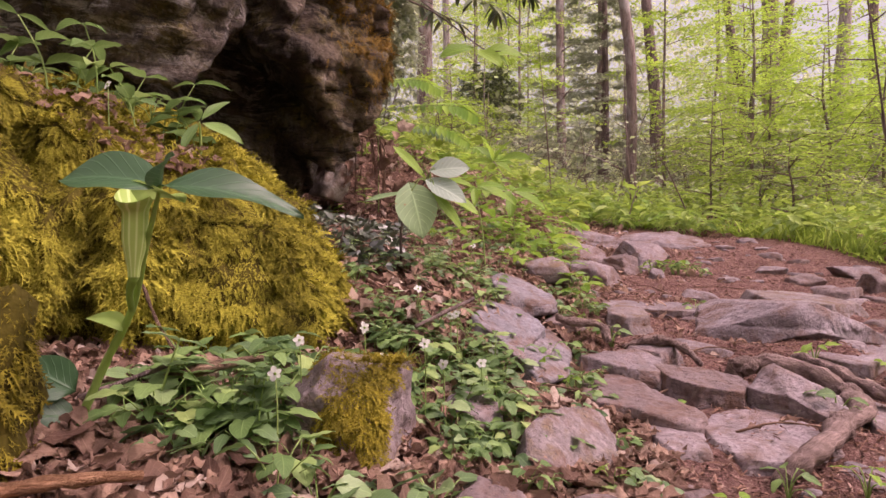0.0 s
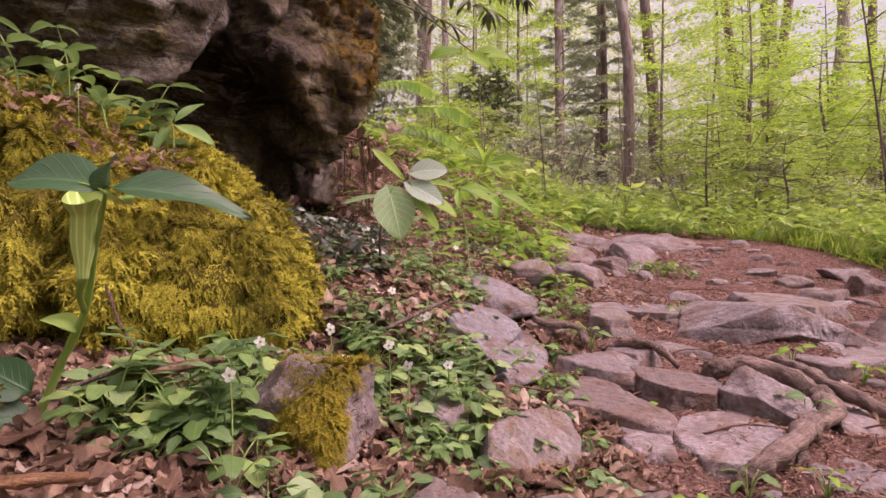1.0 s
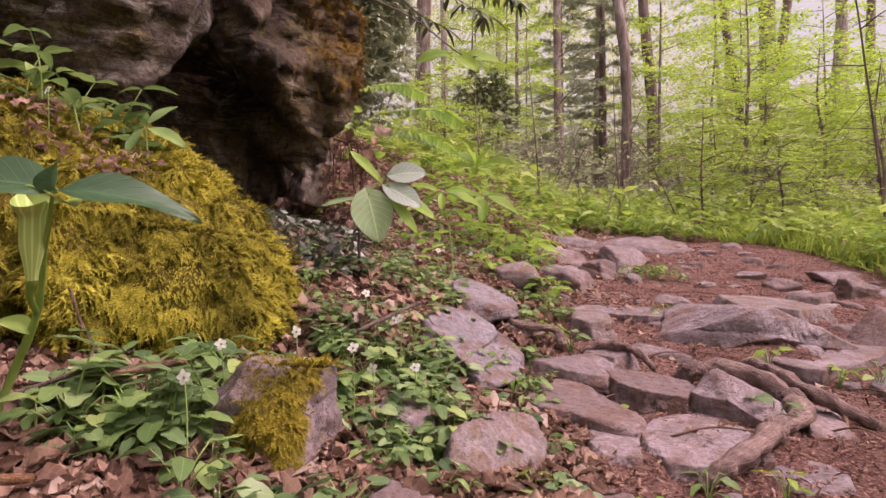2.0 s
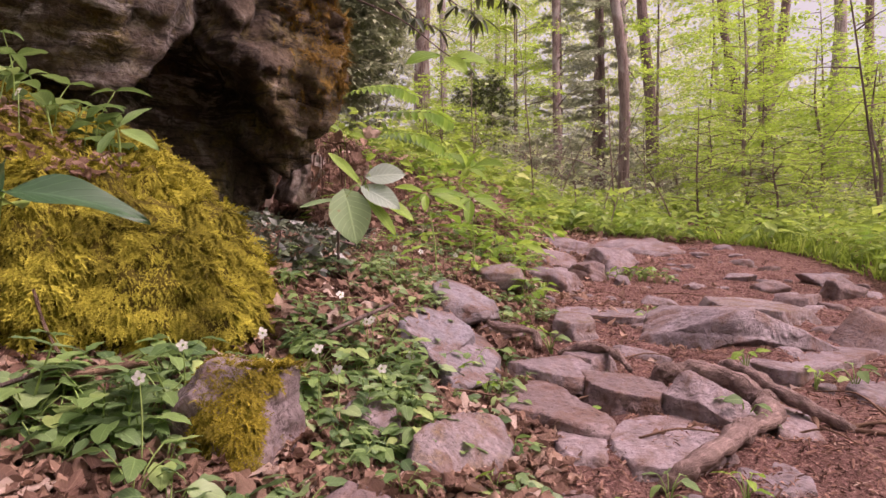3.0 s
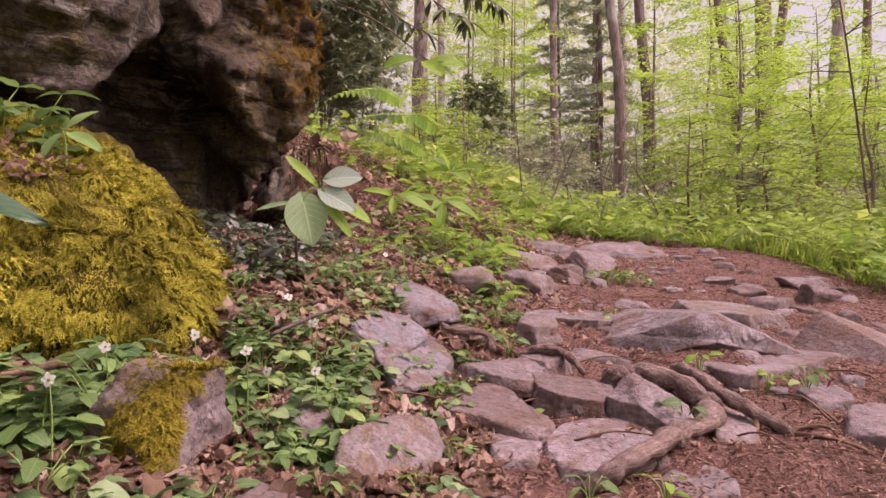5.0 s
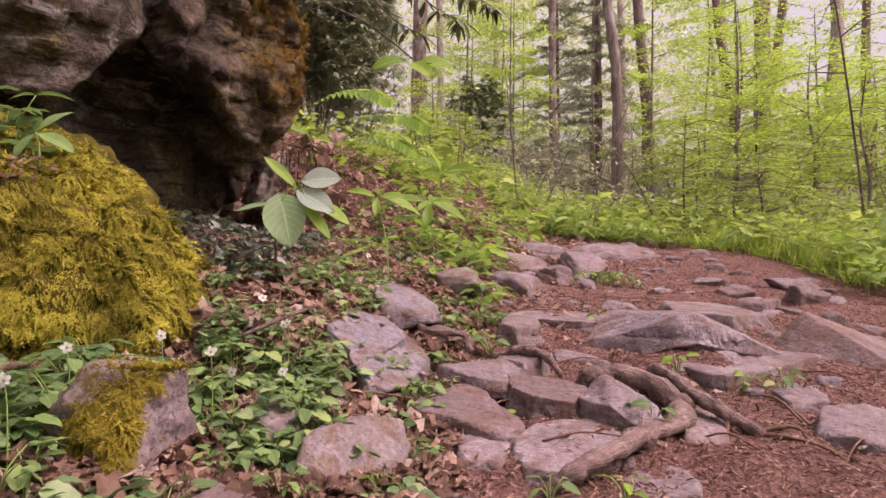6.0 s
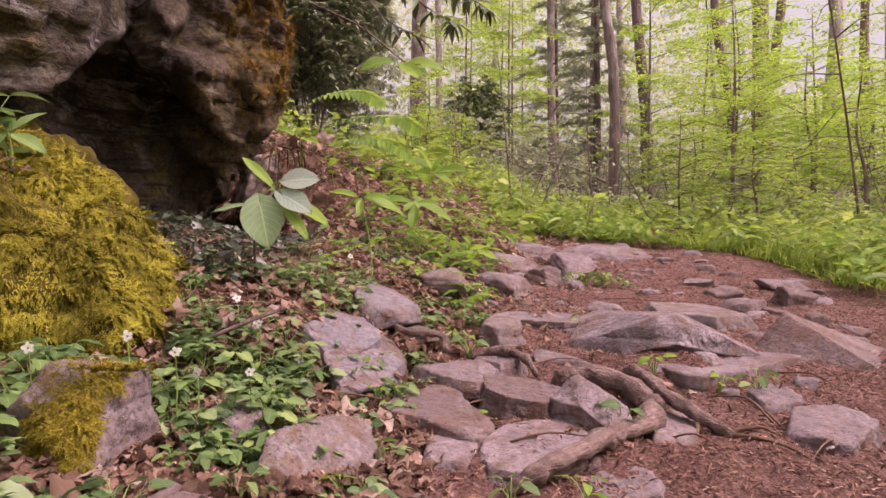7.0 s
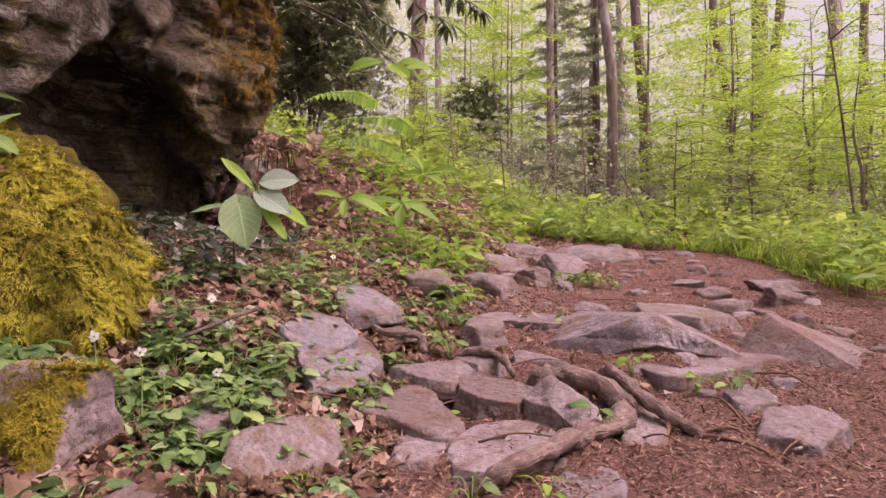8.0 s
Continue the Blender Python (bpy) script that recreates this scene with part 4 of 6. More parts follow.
def lying(r, x, y, tilt):
    n = len(x)
    up = unit(ground_normal(x, y) + r.normal(0, tilt, (n, 3)))
    return frames_of(np.cross(up, unit(r.normal(0, 1, (n, 3)))), up)


def litter_points(r, count, x0, x1, y0, y1, on_trail=0.06):
    x, y = r.uniform(x0, x1, count), r.uniform(y0, y1, count)
    ok = r.random(count) > trail_share(x, y) * (1 - on_trail)
    return x[ok], y[ok]


def build_litter():
    r = np.random.default_rng(101)
    out = []
    for k, tmpl in enumerate(DEAD):
        for count, box, size in ((800, (-0.75, 0.35, 0.42, 1.1), 0.034), (900, (-0.8, 0.9, 1.0, 2.6), 0.032), (900, (-1.2, 1.4, 2.4, 5.0), 0.042), (450, (-4, 8, 4.5, 16), 0.09)):
            x, y = litter_points(r, count, *box)
            s = size * (0.3 + 1.1 * r.random(len(x)) ** 1.3)
            out.append(spread(tmpl if size == 0.034 else DEAD_SMALL[k], on_ground(x, y, 0.001 + r.uniform(0, 0.012, len(x))), lying(r, x, y, 0.32), s))
    # a few caught in the moss on the mound's crown
    W = MOUND[0]
    W = W[(W[:, 2] > 0.36) & (W[:, 0] > -0.75) & (W[:, 0] < -0.42) & (W[:, 1] > 0.98) & (W[:, 1] < 1.2)]
    for k in range(6):
        p = W[r.integers(0, len(W), 34)] + np.array([0, 0, 0.008])
        out.append(spread(DEAD_SMALL[k], p, lying(r, p[:, 0], p[:, 1], 0.5), 0.03 * r.uniform(0.4, 1.2, len(p))))
    V, T, U = join(out)
    tagged(new("leaf_litter", mesh_of("leaf_litter", V, T, M_LITTER, uv=U)), "brown curled dead leaves littering the forest floor", "dead leaves", kind="stuff")
    # needles, chips and bark crumbs, mostly on the trail
    x, y = r.uniform(-0.6, 2.6, 64000), 0.55 + 4.8 * r.random(64000) ** 1.6
    s = np.stack([0.006 + 0.02 * r.random(len(x)) ** 2.2, r.uniform(0.015, 0.05, len(x)), np.full(len(x), 0.05)], -1)
    chips = spread(CHIP, on_ground(x, y, 0.003), lying(r, x, y, 0.4), s)
    x, y = r.uniform(-0.6, 2.6, 4500), 0.6 + 4.2 * r.random(4500) ** 1.2
    s = np.stack([0.012 + 0.035 * r.random(len(x)) ** 2, np.full(len(x), 0.012), np.full(len(x), 0.03)], -1)
    V, T, U = join([chips, spread(CHIP, on_ground(x, y, 0.006), lying(r, x, y, 0.2), s)])
    tagged(new("needle_litter", mesh_of("needle_litter", V, T, M_CHIPS, smooth=False)), "reddish needles and bark crumbs strewn over the trail", "litter", kind="stuff")


build_litter()


def build_loose_leaves():
    """Large dead leaves that lie on top, each a thing of its own."""
    r = np.random.default_rng(103)
    meshes = [mesh_of("dead_leaf", V, T, M_LITTER, uv=U) for V, T, U in DEAD]
    for k in range(136):
        if k < 80:
            x, y = r.uniform(-0.55, 0.08), r.uniform(0.5, 0.78)
        elif k > 129:
            x, y = r.uniform(-0.15, -0.05), r.uniform(1.14, 1.26)
        else:
            x, y = r.uniform(-0.4, 0.5), r.uniform(0.9, 2.2)
        if float(trail_share(x, y)) > 0.6:
            continue
        ob = new("dead_leaf", meshes[k % 9])
        R = lying(r, np.array([x]), np.array([y]), 0.25)[0]
        s = r.uniform(0.03, 0.055) if k < 130 else r.uniform(0.035, 0.05)
        ob.matrix_world = Matrix.LocRotScale((x, y, float(ground_z(x, y)) + 0.008 + 0.01 * r.random() + 0.02 * (k > 129)), Matrix(R.tolist()).to_quaternion(), (s, s, s))
        tagged(ob, "dry curled brown leaf lying on the ground", "dead leaf", "dead leaves on the ground")


build_loose_leaves()


def stick(points, radii, label, mat=None, seed=2):
    V, T, U = tube(points, radii, 8, 8, 0.3, seed)
    c = V.mean(0)
    ob = new("stick", mesh_of("stick", V - c, T, mat or M_WOOD, uv=U))
    ob.location = c
    tagged(ob, label, "stick", "fallen sticks")


stick([(-0.45, 0.78, 0.04), (-0.39, 0.79, 0.06), (-0.32, 0.81, 0.082), (-0.24, 0.83, 0.096)], [0.006, 0.0085, 0.008, 0.005], "weathered reddish brown stick under the moss", seed=1)
stick([(-0.44, 0.75, 0.06), (-0.34, 0.8, 0.095)], [0.004, 0.003], "thin dark twig among the herbs", M_BARK_DARK, 3)
stick([(-0.45, 0.56, 0.015), (-0.36, 0.57, 0.025), (-0.28, 0.58, 0.03)], [0.008, 0.007, 0.005], "orange-brown stick on dead leaves", M_WOOD_ORANGE, 4)
stick([(-0.42, 0.87, 0.19), (-0.39, 0.85, 0.14), (-0.355, 0.83, 0.1)], [0.0025, 0.002, 0.002], "pale dry stalk leaning on the moss", seed=5)
stick([(-0.05, 1.12, 0.1), (0.02, 1.16, 0.13), (0.06, 1.2, 0.145)], [0.004, 0.004, 0.003], "short dark twig on the bank", M_BARK_DARK, 6)
stick([(-0.32, 1.72, 0.24), (-0.22, 1.75, 0.29), (-0.1, 1.8, 0.27)], [0.007, 0.006, 0.004], "dark bent twig under the boulder", M_BARK_DARK, 7)
stick([(-0.26, 1.5, 0.1), (-0.255, 1.52, 0.22), (-0.24, 1.52, 0.3)], [0.004, 0.003, 0.002], "upright dry brown stalk under the boulder", M_BARK_DARK, 8)
stick([(0.8, 5.38, 0.47), (0.95, 5.42, 0.475), (1.1, 5.45, 0.45)], [0.028, 0.026, 0.02], "dark fallen branch lying at the trail's far end", M_BARK_DARK, 10)
stick([(1.0, 1.02, -0.07), (1.12, 1.08, -0.065)], [0.003, 0.003], "pale straw lying on the trail", M_BARK_PALE, 9)


def build_twigs():
    r = np.random.default_rng(107)
    out = []
    for k in range(420):
        x, y = r.uniform(-0.7, 1.2), r.uniform(1.0, 4.5)
        if float(trail_share(x, y)) > 0.5 and r.random() < 0.7:
            continue
        a, ln = r.uniform(0, 6.28), r.uniform(0.05, 0.22)
        z = float(ground_z(x, y)) + 0.01
        x2, y2 = x + ln * math.cos(a), y + ln * math.sin(a)
        out.append(tube([(x, y, z), ((x + x2) / 2 + r.normal(0, 0.01), (y + y2) / 2, float(ground_z((x + x2) / 2, (y + y2) / 2)) + 0.022), (x2, y2, float(ground_z(x2, y2)) + 0.012)], [0.0028, 0.002, 0.0012], 4, 3))
    V, T, U = join(out)
    tagged(new("fallen_twigs", mesh_of("fallen_twigs", V, T, M_WOOD)), "thin dry twigs strewn over the bank", "twigs", kind="stuff")


build_twigs()


def build_dark_cover():
    """Small dark leaves and stalks on the damp ground under the boulder."""
    r = np.random.default_rng(109)
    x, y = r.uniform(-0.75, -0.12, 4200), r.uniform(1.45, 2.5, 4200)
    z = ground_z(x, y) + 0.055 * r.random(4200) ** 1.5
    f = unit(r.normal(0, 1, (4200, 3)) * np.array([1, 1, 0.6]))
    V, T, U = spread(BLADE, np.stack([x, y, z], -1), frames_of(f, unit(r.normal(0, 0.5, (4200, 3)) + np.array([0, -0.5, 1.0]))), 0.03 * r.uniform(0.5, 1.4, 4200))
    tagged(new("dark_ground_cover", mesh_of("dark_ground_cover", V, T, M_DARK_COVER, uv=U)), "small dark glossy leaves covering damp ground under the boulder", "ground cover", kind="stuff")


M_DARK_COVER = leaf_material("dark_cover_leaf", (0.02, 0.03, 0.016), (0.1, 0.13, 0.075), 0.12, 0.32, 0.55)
build_dark_cover()


# ---- herbs ----
M_UNDER_NEAR = leaf_material("edge_herb_leaf", (0.1, 0.2, 0.035), (0.38, 0.52, 0.11), 0.4, 0.45, 0.3, veins=0.2)
M_BRIGHT_NEAR = leaf_material("bright_herb_leaf", (0.12, 0.27, 0.03), (0.37, 0.55, 0.08), 0.5, 0.45, 0.3, veins=0.25)


def herb_blade(width, base, fold, droop, ripple, notch=0.0, rows=7, cols=2, teeth=0.03):
    """A soft broad leaf with a rounded base, drawn-out tip, faint teeth and a quilted face: (V, T, uv)."""
    V, T, U = [], [], []
    for i in range(rows + 1):
        s = i / rows
        w = 0.5 * width * (1 - (1 - base) * max(0.0, (0.36 - s) / 0.36) ** 2) * max(0.0, 1 - s ** 1.9) ** 0.72
        for j in range(-cols, cols + 1):
            c = j / cols
            edge = 1 + (teeth * (-1) ** i if abs(j) == cols else 0)
            V.append((c * w * edge, s - notch * abs(c) ** 1.5 * (1 - s) ** 2.5, w * (fold * abs(c) - 0.35 * c * c) - droop * s * s + ripple * math.sin(i * 2.1 + 1.7 * c) * (0.3 + abs(c))))
            U.append((0.5 + 0.5 * c, s))
    m = 2 * cols + 1
    for i in range(rows):
        for j in range(m - 1):
            a = i * m + j
            T += [(a, a + 1, a + m + 1), (a, a + m + 1, a + m)]
    return np.array(V), np.array(T), np.array(U)


OVATE = herb_blade(0.66, 0.25, 0.55, 0.25, 0.02)
HEART = herb_blade(0.86, 0.55, 0.5, 0.2, 0.02, 0.2)
LANCE = leaf_shape(1.0, 0.36, 6, 0.25, 0.35, 0.01, 0.42)
HERB_MESH = {(k, m.name): mesh_of("leaf", *v[:2], m, uv=v[2]) for k, v in (("ovate", OVATE), ("heart", HEART), ("lance", LANCE)) for m in (M_HERB, M_HERB_BLUE, M_FRESH_NEAR, M_PALE_LEAF, M_UNDER_NEAR, M_BRIGHT_NEAR)}


def put_leaf(parent, base, forward, up, size, shape="ovate", mat=None, label=""):
    ob = part("leaf", HERB_MESH[(shape, (mat or M_HERB).name)], parent, label)
    R = frames_of(np.array([forward], float), np.array(up, float))[0]
    ob.matrix_basis = Matrix.LocRotScale(tuple(base), Matrix(R.tolist()).to_quaternion(), (size, size, size))
    return ob


def rosette(seed, leaves, height, size, shape, mat):
    """A low herb: leaves on thin stalks from one crown. Built once, then copied."""
    r = np.random.default_rng(seed)
    thing = empty("herb", 0, 0, -50, "low green woodland herb with soft leaves", "plant", "low herbs on the bank")
    blade = {"ovate": OVATE, "heart": HEART, "lance": LANCE}[shape]
    for k in range(leaves):
        a = k * 2.4 + r.uniform(-0.3, 0.3)
        h, out = height * r.uniform(0.45, 1.1), height * r.uniform(0.25, 0.75)
        tip = np.array([out * math.cos(a), out * math.sin(a), h])
        stalk = tube([(0, 0, -0.01), tip * np.array([0.4, 0.4, 0.6]), tip], [0.0013, 0.001, 0.0008], 4, 2)
        R = frames_of(np.array([[math.cos(a), math.sin(a), r.uniform(-0.35, 0.3)]]), unit(r.normal(0, 0.3, 3) + np.array([0, 0, 1.0])))[0]
        V, T, U = join([(blade[0] * size * r.uniform(0.7, 1.25) @ R.T + tip, blade[1], blade[2]), stalk])
        part("leaf", mesh_of("leaf", V, T, [mat, M_STEM], uv=U, mat_index=[0] * len(blade[1]) + [1] * len(stalk[1])), thing)
    return thing


def paired(seed, height, size, shape, mat, pairs=3):
    """An upright herb with pairs of leaves up its stem."""
    r = np.random.default_rng(seed)
    thing = empty("leafy_seedling", 0, 0, -50, "upright seedling with pairs of pointed green leaves", "plant", "seedlings")
    lean = r.uniform(-0.6, 0.6, 2)
    part("stem", mesh_of("stem", *tube([(0, 0, -0.02), (lean[0] * height * 0.3, lean[1] * height * 0.3, height * 0.5), (lean[0] * height, lean[1] * height, height)], [0.0014, 0.0012, 0.0008], 6, 4)[:2], M_STEM), thing)
    for p in range(pairs):
        s = 0.45 + 0.55 * p / max(1, pairs - 1)
        a0 = r.uniform(0, 3.14) + p * 1.57
        for sd in (0, math.pi):
            a = a0 + sd + r.uniform(-0.2, 0.2)
            put_leaf(thing, np.array([lean[0] * height * s * s, lean[1] * height * s * s, height * s]), (math.cos(a), math.sin(a), r.uniform(0.0, 0.5)), (0, 0, 1), size * r.uniform(0.75, 1.2) * (1.1 - 0.25 * s), shape, mat)
    return thing


def plant_out(kinds, spots, r, scale=(0.8, 1.25), lift=0.0):
    """Copies of the kinds at the spots (x, y, z); the first ones move there themselves."""
    for k, (x, y, z) in enumerate(spots):
        src = kinds[k % len(kinds)]
        s = r.uniform(*scale)
        m = pose(x, y, z + lift, r.uniform(-10, 10), r.uniform(-10, 10), r.uniform(0, 360))
        c = copy_thing(src, m)
        c.scale = (s, s, s)
    for src in kinds:
        for o in (*src.children_recursive, src):
            bpy.data.objects.remove(o)


def patch(r, count, x0, x1, y0, y1, trail=0.25):
    out = []
    while len(out) < count:
        x, y = r.uniform(x0, x1), r.uniform(y0, y1)
        if float(trail_share(x, y)) < trail and math.hypot((x + 0.1) / 0.1, (y - 0.8) / 0.09) > 1:
            out.append((x, y, float(ground_z(x, y))))
    return out


def build_herbs():
    r = np.random.default_rng(111)
    low = [rosette(1, 7, 0.05, 0.032, "heart", M_HERB), rosette(2, 6, 0.06, 0.036, "ovate", M_HERB), rosette(3, 8, 0.045, 0.03, "ovate", M_HERB_BLUE), rosette(4, 6, 0.05, 0.035, "heart", M_HERB_BLUE)]
    spots = patch(r, 84, -0.12, 0.13, 0.84, 1.2) + patch(r, 34, -0.4, -0.17, 0.7, 0.86) + patch(r, 9, -0.2, 0.02, 0.63, 0.72)
    spots += patch(r, 26, -0.34, -0.08, 0.9, 1.06)
    small = patch(r, 40, 0.0, 0.3, 0.75, 1.3, 0.6) + patch(r, 105, -0.25, 0.35, 1.2, 2.0, 0.5) + patch(r, 100, -0.1, 0.75, 1.8, 3.2, 0.6)
    keep = [copy_thing(k, k.matrix_world) for k in low]
    for k in keep:
        k.name = "small_herb"
        tagged(k, "tiny green herb sprouting between dead leaves", group="small herbs on the bank")
    bank = [copy_thing(k, k.matrix_world) for k in low]
    plant_out(low, spots[84:], r, (0.7, 1.2))
    plant_out(bank, spots[:84], r, (0.5, 0.9))
    plant_out(keep, small, r, (0.45, 0.85))
    tall = [paired(5, 0.075, 0.036, "ovate", M_HERB, 2), paired(6, 0.08, 0.04, "ovate", M_HERB_BLUE, 3), paired(7, 0.07, 0.036, "ovate", M_HERB, 3)]
    short = [copy_thing(k, k.matrix_world) for k in tall]
    plant_out(tall, patch(r, 20, -0.38, -0.2, 0.74, 0.88), r, (0.9, 1.45))
    plant_out(short, patch(r, 36, -0.15, 0.15, 0.9, 1.3), r, (0.55, 0.95))
    fresh = [paired(8, 0.16, 0.075, "ovate", M_FRESH_NEAR, 3), paired(9, 0.12, 0.06, "ovate", M_HERB, 2), rosette(10, 7, 0.08, 0.05, "ovate", M_FRESH_NEAR)]
    plant_out(fresh, patch(r, 50, -0.1, 0.6, 1.7, 3.4, 0.4) + patch(r, 22, 0.1, 0.8, 3.0, 4.6) + patch(r, 12, -0.7, 0.0, 2.9, 4.2), r, (0.45, 1.0))
    lush = [paired(14, 0.17, 0.085, "ovate", M_FRESH_NEAR, 3), rosette(15, 8, 0.11, 0.075, "ovate", M_BRIGHT_NEAR), paired(16, 0.13, 0.07, "ovate", M_BRIGHT_NEAR, 3), rosette(17, 7, 0.13, 0.085, "lance", M_FRESH_NEAR)]
    plant_out(lush, patch(r, 17, 0.12, 0.7, 2.6, 3.6, 0.35) + patch(r, 28, 0.0, 0.85, 3.5, 5.0, 0.3) + patch(r, 14, -0.5, 0.3, 2.9, 4.4, 0.3), r, (0.55, 1.2))
    on_trail = [rosette(12, 5, 0.03, 0.022, "ovate", M_FRESH_NEAR), rosette(13, 6, 0.035, 0.025, "ovate", M_HERB)]
    few = []
    for x, y in ((0.23, 0.84), (0.27, 0.97), (0.42, 1.15), (0.46, 0.83), (0.56, 0.82), (0.33, 1.3), (0.2, 1.25), (0.68, 1.08), (0.98, 1.37), (1.06, 1.36), (1.03, 3.0), (1.1, 2.98), (1.17, 2.96), (1.12, 3.05), (0.98, 2.95), (0.83, 2.05), (0.4, 1.7), (0.44, 1.62), (0.36, 0.78), (1.2, 2.2), (0.86, 1.44), (0.3, 1.16), (0.24, 1.2), (0.43, 1.9), (0.5, 2.0)):
        few.append((x, y, float(ground_z(x, y)) + 0.004))
    tuft = [copy_thing(k, k.matrix_world) for k in on_trail]
    plant_out(on_trail, few, r, (0.8, 1.5))
    plant_out(tuft, [(x, y, float(ground_z(x, y))) for x, y in ((1.0, 2.97), (1.06, 2.99), (1.12, 2.96), (1.18, 3.0), (1.15, 3.04), (1.22, 2.95), (0.95, 2.98), (0.45, 2.2), (0.52, 2.25), (0.4, 2.3))], r, (1.2, 2.0))


build_herbs()


def herbs_at_edge():
    """Lush young plants along the far edge of the trail."""
    r = np.random.default_rng(115)
    kinds = [paired(31, 0.2, 0.09, "ovate", M_FRESH_NEAR, 3), rosette(32, 9, 0.16, 0.13, "lance", M_UNDER_NEAR), paired(33, 0.28, 0.09, "lance", M_UNDER_NEAR, 4), rosette(34, 8, 0.12, 0.085, "ovate", M_BRIGHT_NEAR)]
    spots = []
    while len(spots) < 130:
        x = r.uniform(0.9, 3.6)
        y = (5.95 - 0.7 * x if x < 2.15 else r.uniform(2.4, 4.6)) + 1.1 * r.random() ** 1.6 + 0.06
        if float(trail_share(x, y)) < 0.2:
            spots.append((x, y, float(ground_z(x, y))))
    plant_out(kinds, spots, r, (0.6, 1.35))


herbs_at_edge()


def seedlings_on_mound():
    r = np.random.default_rng(117)
    kinds = [paired(21, 0.07, 0.05, "ovate", M_HERB, 2), paired(22, 0.11, 0.06, "lance", M_HERB, 3), paired(24, 0.05, 0.045, "ovate", M_HERB_BLUE, 2), rosette(23, 5, 0.04, 0.035, "ovate", M_HERB)]
    W = MOUND[0]
    spots = []
    for x, y in ((-0.46, 1.17), (-0.5, 1.16), (-0.54, 1.2), (-0.58, 1.15), (-0.6, 1.2), (-0.62, 1.12), (-0.66, 1.18), (-0.7, 1.15), (-0.72, 1.22), (-0.55, 1.12), (-0.64, 1.24), (-0.76, 1.12), (-0.5, 1.22), (-0.68, 1.08), (-0.78, 1.18), (-0.59, 1.26), (-0.74, 1.06), (-0.8, 1.1)):
        near = W[np.hypot(W[:, 0] - x, W[:, 1] - y) < 0.03]
        spots.append((x, y, near[:, 2].max() - 0.004))
    plant_out(kinds, spots, r, (0.8, 1.3))


seedlings_on_mound()


def white_flower(x, y, z, r, source=[]):
    """A small nodding white flower on a thin stalk: five petals and a pale throat."""
    g = float(ground_z(x, y))
    if not source:
        V, T, U = leaf_shape(1.0, 0.75, 4, 0.1, 0.15, 0.02, 0.6)
        source += [mesh_of("petal", V, T, M_WHITE, uv=U), mesh_of("throat", ICO[3][0] * 0.0018, ICO[3][1], M_STEM)]
    thing = empty("white_flower", x, y, g, "small white violet on a thin stalk", "flower", "white flowers among the herbs")
    h = z - g
    part("stalk", mesh_of("stalk", *tube([(0, 0.006, -0.01), (0.002, 0.003, h * 0.6), (0, 0, h)], [0.0011, 0.0009, 0.0008], 5, 4)[:2], M_STEM), thing)
    face = unit(np.array([r.uniform(-0.5, 0.5), -1.0, r.uniform(-0.1, 0.5)]))
    a, b = unit(np.cross(face, [0, 0, 1])), None
    b = np.cross(a, face)
    for k in range(5):
        w = k * 1.2566 + r.uniform(-0.15, 0.15)
        f = math.cos(w) * a + math.sin(w) * b
        R = frames_of(np.array([f + 0.15 * face]), face)[0]
        p = part("petal", source[0], thing)
        s = 0.009 * r.uniform(0.8, 1.15)
        p.matrix_basis = Matrix.LocRotScale((0, 0, h), Matrix(R.tolist()).to_quaternion(), (s, s, s))
    t = part("throat", source[1], thing)
    t.location = tuple(np.array([0, 0, h]) + face * 0.001)


def build_flowers():
    r = np.random.default_rng(121)
    for x, y, z in ((-0.191, 0.708, 0.098), (-0.191, 0.827, 0.119), (-0.081, 0.844, 0.092), (-0.027, 0.906, 0.102), (0.013, 1.169, 0.114), (0.025, 1.15, 0.12), (0.096, 1.173, 0.05), (0.0, 0.92, 0.07), (-0.05, 1.25, 0.16), (-0.56, 1.04, 0.515), (0.02, 1.75, 0.26), (0.09, 1.85, 0.25), (0.2, 2.1, 0.24), (0.06, 0.98, 0.06), (-0.12, 0.95, 0.12)):
        white_flower(x, y, z, r)


build_flowers()


